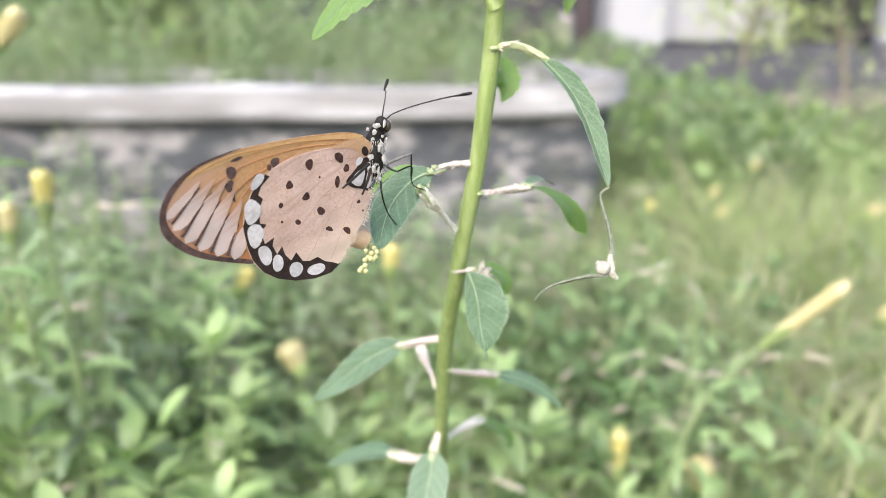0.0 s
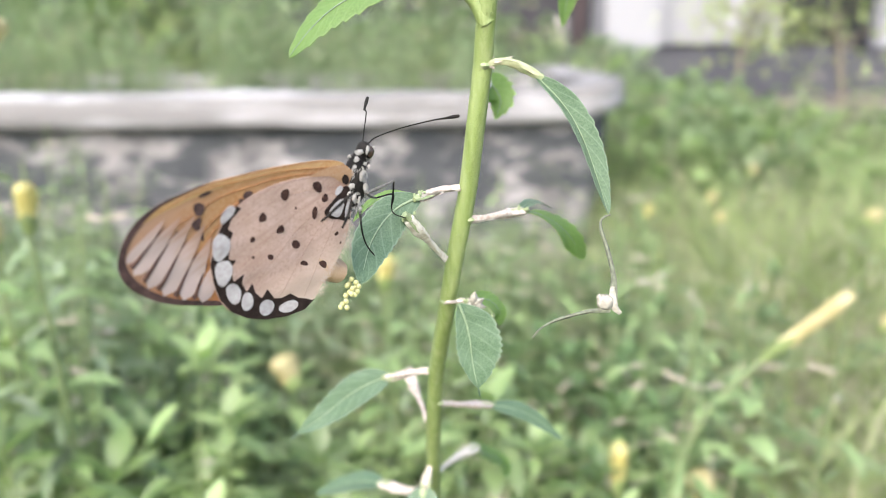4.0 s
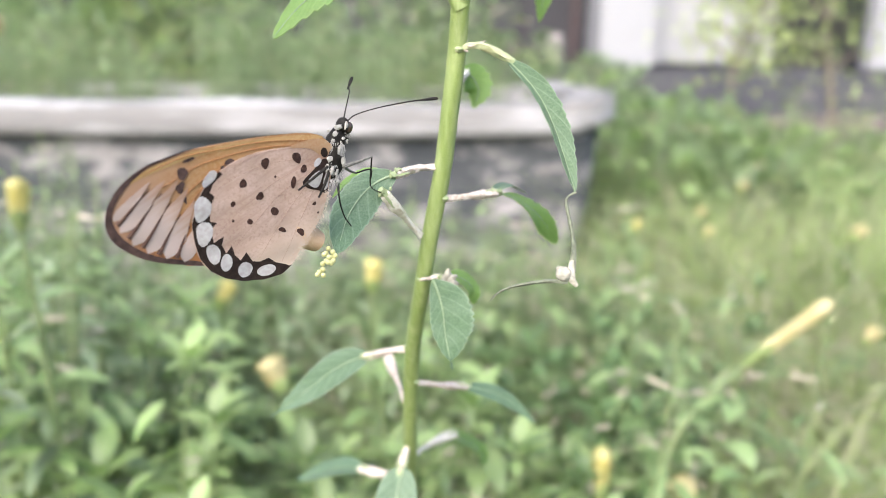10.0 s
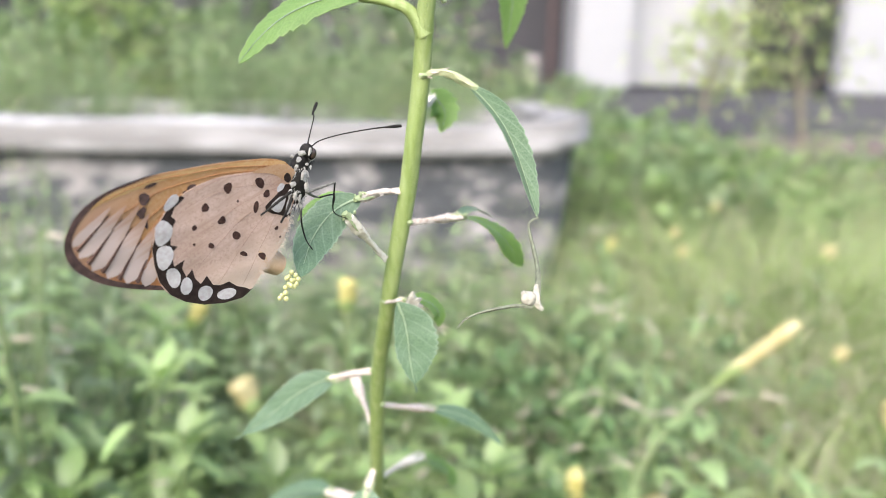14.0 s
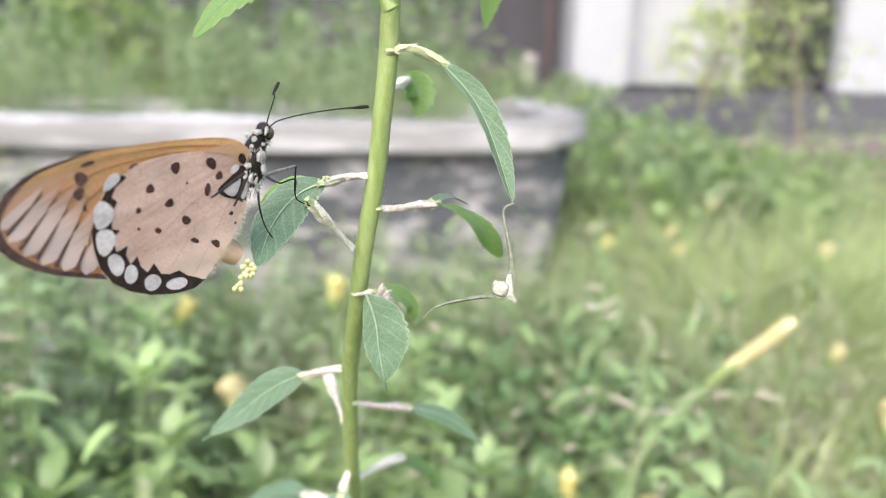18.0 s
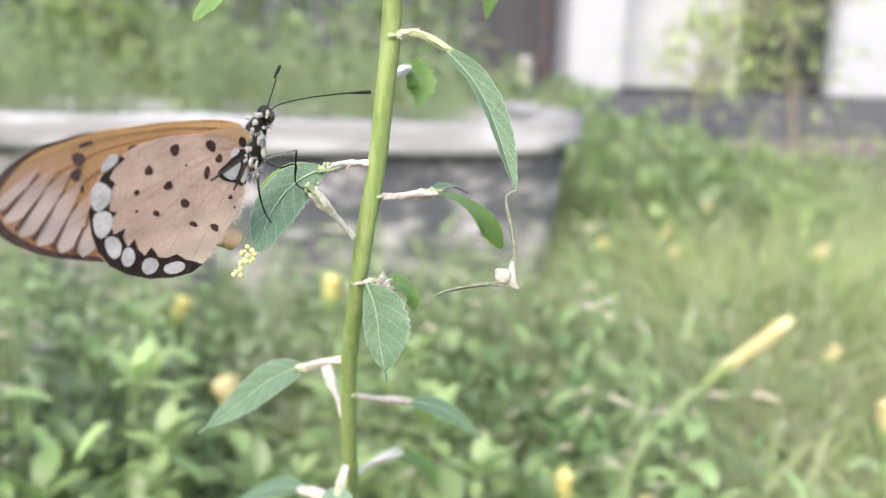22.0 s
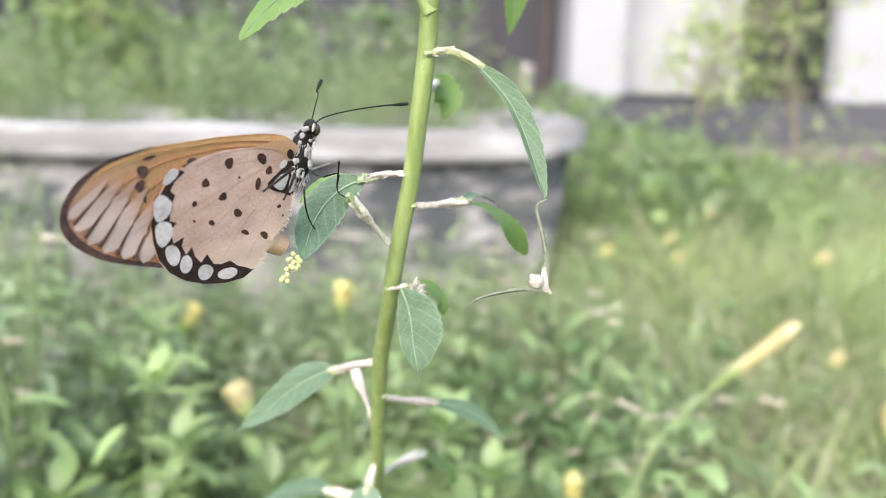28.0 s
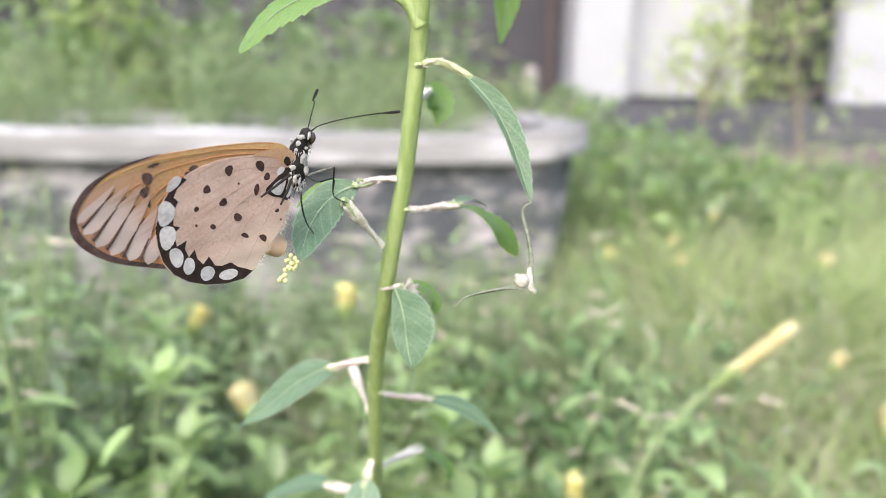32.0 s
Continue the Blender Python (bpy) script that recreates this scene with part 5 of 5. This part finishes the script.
# open side
for k in range(150):
    y = 0.5 + 2.7 * rng.random() ** 1.4
    x = rng.uniform(0.2, 0.75) * y + 0.03
    if fits(x, y, 0.05):
        place(LIGHT[k % 3], x, y, 0, rng.uniform(0, 360), under(x, y, rng.uniform(0.5, 0.95) * (0.62 if y > 1.2 else 0.80)))
for k in range(45):
    x, y = rng.uniform(0.38, 0.95), rng.uniform(1.25, 2.3)
    place(NEAR[k % 4], x, y, 0, rng.uniform(0, 360), under(x, y, rng.uniform(0.85, 1.15)))
for k in range(44):
    x = rng.uniform(0.42, 1.0)
    y = rng.uniform(1.95, 2.65)
    place(BUSHY[k % 2], x, y, 0, rng.uniform(0, 360), under(x, y, (0.62 - 0.34 * (x - 0.42)) / 0.42 * rng.uniform(0.85, 1.0)))
for k in range(34):
    y = rng.uniform(1.35, 2.1)
    x = 0.30 * y + rng.uniform(-0.10, 0.26)
    if fits(x, y, 0.05):
        place(DEEP[k // 4 % 2] if k % 4 == 0 else (BUSHY[k % 2] if k % 4 < 3 else NEAR[k % 3]), x, y, 0, rng.uniform(0, 360), under(x, y, 1.4) * rng.uniform(0.82, 1.0))
# dark leaves in place of the shade at the planter's foot
for k in range(18):
    place(DEEP[k % 2], rng.uniform(0.06, 0.22), rng.uniform(0.94, 1.08), 0, rng.uniform(0, 360), rng.uniform(0.22, 0.32) / 0.42)
for k in range(60):
    y = rng.uniform(0.7, 2.0)
    x = rng.uniform(0.22, 0.72) * y
    if fits(x, y, 0.06) and noise.noise((x * 5, y * 5, 3)) > -0.05:
        place((NEAR[k % 4] if x > 0.42 * y else DEEP[k % 2]) if k % 3 else SPIRE[k % 3], x, y, 0, rng.uniform(0, 360), rng.uniform(0.5, 0.85) * (0.9 if y < 1.2 else 0.8))
for k in range(44):
    y = rng.uniform(0.45, 0.95)
    x = rng.uniform(0.10, 0.34) * y
    if fits(x, y):
        place(DEEP[k % 2], x, y, 0, rng.uniform(0, 360), (0.50 - 0.22 * y) / 0.42 * rng.uniform(0.8, 1.0))


def grass_field(count, h0, h1, w0, w1, seed, mat):
    rng = random.Random(seed)
    verts, faces = [], []
    while count > 0:
        y = 0.42 + 3.0 * rng.random() ** 1.3
        x = rng.uniform(0.12 if y > 1.0 else 0.32, 1.0) * y
        thick = noise.noise((x * 4.5, y * 4.5, seed))
        if not fits(x, y, 0.04) or thick < rng.uniform(-0.35, 0.3):
            continue
        count -= 1
        h, a = rng.uniform(h0, h1) * (0.8 if y > 1.4 else 1.0) * (1 + 0.5 * thick), rng.uniform(0, 6.283)
        w = rng.uniform(w0, w1)
        lean = Vector((rng.gauss(0, 0.19), rng.gauss(0, 0.19), 0))
        s = Vector((math.cos(a), math.sin(a), 0)) * w
        k = len(verts)
        for u in (0, 0.4, 0.75):
            p = Vector((x, y, -0.01)) + Vector((0, 0, h * u)) + lean * u * u * 1.4
            verts += [p - s * (1 - 0.6 * u), p + s * (1 - 0.6 * u)]
        verts.append(Vector((x, y, h * rng.uniform(0.75, 0.95))) + lean * 1.7)
        faces += [(k, k + 1, k + 3, k + 2), (k + 2, k + 3, k + 5, k + 4), (k + 4, k + 5, k + 6)]
    return from_lists("grass", verts, faces, mat)


tagged(new("grass", grass_field(24000, 0.16, 0.40, 0.0012, 0.0028, 21, M_GRASS)), "tall fine light green grass round the weeds", "grass", kind="stuff")
tagged(new("dry_grass", grass_field(11000, 0.20, 0.42, 0.0008, 0.0016, 22, M_STRAW)), "thin straw-coloured dry grass stalks", "grass", kind="stuff")


def yard_grass(count, seed, mat):
    """Low grass over the rest of the yard, round the open ground and behind."""
    rng = random.Random(seed)
    verts, faces = [], []
    while count > 0:
        x, y = rng.uniform(-4.2, 4.2), rng.uniform(-3.2, 3.2)
        seen = y > 0.1 and -0.95 * y - 0.15 < x < 1.0 * y + 0.1
        if seen or x * x + y * y < 0.4 ** 2 or not fits(x, y, 0.05) or noise.noise((x * 1.7, y * 1.7, seed)) < rng.uniform(-0.5, 0.2):
            continue
        count -= 1
        h, a, w = rng.uniform(0.06, 0.22), rng.uniform(0, 6.283), rng.uniform(0.0015, 0.004)
        s = Vector((math.cos(a), math.sin(a), 0)) * w
        lean = Vector((rng.gauss(0, 0.05), rng.gauss(0, 0.05), 0))
        k = len(verts)
        for p, u in ((Vector((x, y, -0.01)), 1.0), (Vector((x, y, h * 0.6)) + lean * 0.4, 0.7)):
            verts += [p - s * u, p + s * u]
        verts.append(Vector((x, y, h)) + lean)
        faces += [(k, k + 1, k + 3, k + 2), (k + 2, k + 3, k + 4)]
    return from_lists("yard_grass", verts, faces, mat)


tagged(new("yard_grass", yard_grass(36000, 23, M_GRASS)), "low light green grass over the open yard", "grass", kind="stuff")

# ---------------------------------------------------------------- yellow flowers
def flowering(tip, base_off, length, width, lean, mat, label):
    """A weed stalk that ends in a rolled-up yellow flower; tip is the flower's foot."""
    tip = Vector(tip)
    foot = Vector((tip.x + base_off[0], tip.y + base_off[1], 0))
    ob = thing("flowering_stalk", Matrix.Translation(foot), label, "flower", "yellow flowers among the weeds")
    top = tip - foot
    bends = [top * 0.5 + Vector((0.006, 0, 0.01))] if length < 0.04 else [Vector((0.006, 0, top.z * 0.5)), top + Vector((-0.046, 0, -0.085)), top + Vector((-0.030, 0, -0.035))]
    part("stem", tube_bm([(0, 0, -0.01), *bends, top], [0.0018, 0.0015, 0.0013] if length < 0.04 else [0.0020, 0.0018, 0.0016, 0.0014], 7, 6), M_WSTEM, ob)
    way = Vector(lean).normalized()
    part("calyx", tube_bm([top - way * 0.004, top + way * length * 0.15, top + way * length * 0.3], [width * 0.25, width * 0.42, width * 0.38], 8, 4, 0.1, 0.05), M_WEED2, ob, "green calyx")
    part("petals", tube_bm([top + way * length * 0.12, top + way * length * 0.5, top + way * length * 0.85, top + way * length], [width * 0.36, width * 0.46, width * 0.5, width * 0.28], 9, 5, 0.12, 0.06, int(tip.x * 1e4)), mat, ob, "rolled yellow petals")
    verts, faces = [], []
    rng = random.Random(int(tip.y * 1e4))
    for k in range(26):
        u = 0.25 + 0.72 * k / 26
        a = k * 2.4
        out = Vector((math.cos(a), math.sin(a), 0.4))
        small_leaf(verts, faces, top * u, out, Vector((0, 0, 1)), rng.uniform(0.018, 0.038), rng.uniform(0.004, 0.008), 0.4)
    part("foliage", from_lists("foliage", verts, faces, M_WEED), M_WEED, ob, "small toothed green leaves")["kind"] = "stuff"
    return ob


A = "weed stalk with a closed yellow flower"
B = "weed stalk with a closed pale yellow flower"
flowering((0.1700, 0.3785, 0.4276), (-0.07, 0.02), 0.052, 0.0088, (0.78, 0.05, 0.60), M_PETAL2, "weed stalk with a long closed pale yellow flower")
flowering((-0.1897, 0.3581, 0.5025), (0.0, 0.03), 0.020, 0.010, (0.02, 0, 1), M_PETAL, A)
flowering((-0.2256, 0.3880, 0.4824), (0.0, 0.03), 0.018, 0.009, (0.05, 0, 1), M_PETAL2, B)
flowering((-0.1759, 0.3100, 0.5777), (-0.16, 0.05), 0.020, 0.009, (0.65, 0, 0.75), M_PETAL2, B)
flowering((-0.0937, 0.4672, 0.3724), (0.01, 0.02), 0.020, 0.018, (-0.4, 0, 0.9), M_PETAL2, B)
flowering((-0.0332, 0.4601, 0.4425), (0.01, 0.03), 0.017, 0.012, (0.1, 0, 1), M_PETAL, A)
flowering((0.1066, 0.4182, 0.3250), (0.02, 0.01), 0.030, 0.011, (0.02, 0, 1), M_PETAL, "weed stalk with a closed orange-yellow flower")
flowering((0.1575, 0.4156, 0.3188), (0.01, 0.01), 0.020, 0.018, (-0.2, -0.2, 1), M_PETAL2, B)
flowering((-0.1423, 0.5086, 0.4143), (0.01, 0.01), 0.018, 0.012, (0.45, 0, 0.9), M_PETAL, A)
flowering((0.3216, 0.4551, 0.3601), (0.03, 0.01), 0.024, 0.016, (0.05, 0, 1), M_PETAL2, B)
for p in ((0.3815, 1.0816, 0.3665), (0.3778, 1.0352, 0.3479), (0.5227, 1.2906, 0.3739), (0.5768, 1.0254, 0.3501), (0.2009, 0.7462, 0.2739), (0.3974, 0.6589, 0.3346), (0.2616, 0.9721, 0.3702), (0.4908, 0.8627, 0.3865)):
    flowering(p, (0.01, 0.02), 0.018, 0.014, (0.5, 0, 0.6), M_PETAL2 if p[0] > 0.36 else M_PETAL, B)

# ---------------------------------------------------------------- sapling by the house
M_SAP = material("sapling_leaf", (0.27, 0.325, 0.14), 0.6, (0.32, 0.365, 0.18), 30, 3, vary=0.25, through_light=0.4, tint=(1.0, 1.1, 0.5))
M_BARK = material("bark", (0.165, 0.145, 0.105), 0.9, (0.12, 0.10, 0.075), 40, 5, 0.6, 150)


def sapling(x, y, height, seed, label, mat=None, low=0.45, reach=1.0, leaves=150, lean=0.0):
    rng = random.Random(seed)
    ob = thing("young_tree", Matrix.Translation((x, y, 0)), label, "tree")
    trunk = [Vector((0, 0, -0.02)), Vector((0.02, 0, height * 0.35)), Vector((-0.03 + lean * 0.4, 0.02, height * 0.7)), Vector((lean, 0, height))]
    part("trunk", tube_bm(trunk, [0.014, 0.011, 0.008, 0.004], 9, 6, 0.05, 0.05, seed), M_BARK, ob, "thin brown trunk")
    line = spline(trunk, 10)
    verts, faces = [], []
    for k in range(12):
        u = low + (0.98 - low) * k / 12
        p = line[int(u * (len(line) - 1))]
        a = k * 2.4 + rng.uniform(-0.4, 0.4)
        out = Vector((math.cos(a), math.sin(a), 0.55)) * rng.uniform(0.07, 0.28) * reach
        tipp = p + out
        part("limb", tube_bm([p, p + out * 0.5 + Vector((0, 0, 0.03)), tipp], [0.006, 0.004, 0.002], 6, 4), M_BARK, ob)
        for _ in range(leaves):
            q = p + out * rng.uniform(0.35, 1.1) + Vector([rng.gauss(0, 0.055) for _ in range(3)])
            w = Vector((rng.gauss(0, 1), rng.gauss(0, 1), -0.7 + rng.gauss(0, 0.5)))
            ln = rng.uniform(0.02, 0.034)
            small_leaf(verts, faces, q, w, Vector((rng.gauss(0, .3), rng.gauss(0, .3), 1)), ln, ln * 0.24, 0.3)
    part("crown", from_lists("crown", verts, faces, mat or M_SAP), mat or M_SAP, ob, "loose small leaves")["kind"] = "stuff"
    return ob


s1 = (0.9464, 2.4855, 0.4099)
s2 = (1.2591, 2.4726, 0.4166)
sapling(s1[0], s1[1], 0.83, 3, "young tree with drooping yellow-green leaves", None, 0.64, 1.0, 58, 0.10)
sapling(s2[0], s2[1], 1.05, 4, "young tree with yellow-green leaves and thin trunk", None, 0.52, 1.2, 34)
s3 = (-0.8501, 2.2742, 0.4731)
sapling(s3[0], s3[1], 1.2, 5, "young tree with thin brown trunk behind the planter", M_WEED2)

# pale weeds at the trees' feet
for k in range(8):
    y = rng.uniform(1.9, 2.3)
    place(LIGHT[k % 3], rng.uniform(0.45, 0.575) * y, y, 0, rng.uniform(0, 360), rng.uniform(0.50, 0.60) / 0.40)
for k in range(34):
    x, y = s2[0] + rng.uniform(-0.45, 0.40), s2[1] - rng.uniform(0.10, 0.55)
    place(LIGHT[k % 3] if k % 2 else BUSHY[k // 2 % 2], x, y, 0, rng.uniform(0, 360), under(x, y, rng.uniform(0.9, 1.3), 0.03))

# ---------------------------------------------------------------- climbing ant
ant = thing("ant", Matrix.Translation((-0.0090, 0.1474, 0.4773)), "tiny dark ant climbing the green stem", "ant")
part("abdomen", blob_bm((0, 0, -0.0008), (0.00032, 0.00030, 0.00056), 10), M_BODY, ant, "black abdomen")
part("thorax", tube_bm([(0, 0, -0.0004), (0, 0, 0.0001), (0, 0, 0.0005)], [0.00008, 0.00016, 0.0001], 8, 4), M_BODY, ant, "slim black thorax")
part("head", blob_bm((0, 0, 0.0008), (0.00021, 0.00019, 0.00026), 10), M_BODY, ant, "black head")
for g in (-1, 1):
    for z, k in ((0.0003, 0.0005), (0.0, 0.0), (-0.0002, -0.0006)):
        part("leg", tube_bm([(0, 0, z), (0.00038 * g, 0, z + k * 0.6), (0.0006 * g, 0, z + k * 1.4)], [0.00005, 0.00004, 0.00003], 5, 3), M_BODY, ant)
    part("feeler", tube_bm([(0.00008 * g, 0, 0.001), (0.0003 * g, 0, 0.0012), (0.00034 * g, 0, 0.0015)], [0.00003, 0.00003, 0.00003], 5, 3), M_BODY, ant)


def motions():
    swing = [(0, 0), (0.5, -0.8), (1, -1.9), (1.5, 1.8), (2, -0.7), (2.5, 1.5), (3, 2.4), (3.5, -1.2), (5.5, 2.2), (6, 1.8), (6.5, 1.4), (7, 4.5), (7.5, 3.2), (8, 5.4),
             (8.5, 2.5), (9, 5.2), (9.5, 4.0), (10, 3.3), (10.5, 2.2), (11, 0.5), (11.5, -1.5), (12, 0.3), (12.5, 0.1), (13, 1.6), (13.5, 2.1), (14, 1.2), (14.5, 3.3),
             (16.5, 2.7), (17, 1.0), (17.5, 0.4), (18, 2.4), (19, 3.1), (20, 1.2), (20.5, 0.7), (21, 2.3), (21.5, 3.3), (22, 2.4), (23, 2.4), (24, 0.7), (24.5, 1.9), (25, 1.5), (25.5, -0.5),
             (27.5, 0.6), (28, 1.5), (28.5, 3.8), (29, 3.9), (29.5, 2.8), (30, 1.9), (30.5, 1.5), (31, 4.2), (31.5, 2.2), (32, 1.6)]
    walk(seed, [(t, pose(*HANG, 0, a, -0.52 * a)) for t, a in swing])
    # the butterfly leans over slowly while it lays: turn about its own axes, shift in mm, and how far the forewings sink
    lean = [(0, 0, 0, 0, 0, 0, 0, 0), (1, -0.3, 1.5, -0.3, -0.1, 0.05, 0.2, 0.1), (2, 0.6, 2.7, -0.6, -0.2, 0.1, 0.5, 0.4), (3, 2.0, 3.3, -1.5, -0.2, 0.15, 0.7, 1.2),
            (4.5, 2.4, 4.2, -1.8, -0.2, 0.15, 0.7, 1.5), (6, 2.6, 5.0, -1.9, -0.3, 0.15, 0.7, 1.6), (7, 3.6, 2.6, -1.6, -0.1, 0.0, 0.6, 1.3), (8, 3.4, 2.4, -1.6, -0.15, -0.03, 0.65, 1.35), (10, 4.3, 2.1, -1.6, 0.2, -0.2, 0.35, 2.1),
            (12, 4.8, 3.6, -1.7, 0.05, -0.2, 0.65, 2.6), (14, 5.0, 3.0, -2.4, 0.2, -0.3, 0.5, 2.8), (17, 4.3, 2.6, -3.1, 0.6, -0.4, 0.25, 3.2), (20, 4.3, 2.2, -2.7, 0.5, -0.25, 0.4, 3.3),
            (22, 5.3, 2.4, -3.1, 0.6, -0.4, 0.25, 3.4), (24, 5.4, 1.7, -2.7, 0.55, -0.35, 0.3, 3.1), (26, 5.5, 1.9, -2.3, 0.5, -0.32, 0.15, 2.8), (28, 5.6, 2.2, -2.0, 0.5, -0.32, 0.1, 2.5), (30, 5.6, 2.2, -1.7, 0.3, -0.25, 0.5, 2.3), (32, 5.9, 2.0, -1.6, 0.2, -0.22, 0.65, 2.1)]
    turned = lambda a, b, c: Matrix.Rotation(radians(Vector((a, b, c)).length), 4, Vector((a, b, c)) if a else Vector((0, 0, 1)))
    walk(butterfly, [(t, BF @ Matrix.Translation((x * MM, y * MM, z * MM)) @ turned(a, b, c)) for t, a, b, c, x, y, z, f in lean])
    for wing in (fore, far_fore):
        walk(wing, [(r[0], Matrix.Rotation(radians(r[7]), 4, "Z")) for r in lean])
    low, up = (-0.0090, 0.1474, 0.4773), (0.0103, 0.1355, 0.6122)
    steps = [(0.0, low, 0), (17.8, low, 0), (18.4, (-0.0041, 0.1486, 0.5073), 5), (18.8, (-0.0009, 0.1441, 0.5299), 8), (19.0, (0.0003, 0.1421, 0.5400), 8), (19.2, (0.0018, 0.1422, 0.5477), 25), (19.4, (0.0045, 0.1428, 0.5518), 60),
             (19.6, (0.0076, 0.1404, 0.5554), 70), (19.8, (0.0078, 0.1394, 0.5557), 88), (20.0, (0.0082, 0.1394, 0.5557), 75), (20.2, (0.0069, 0.1408, 0.5572), 8), (20.4, (0.0062, 0.1423, 0.5595), 5), (21.0, (0.0073, 0.1403, 0.5693), 5), (23.0, up, 5), (32.0, up, 5)]
    walk(ant, [(t, pose(*p, 0, turn, 0)) for t, p, turn in steps])


motions()
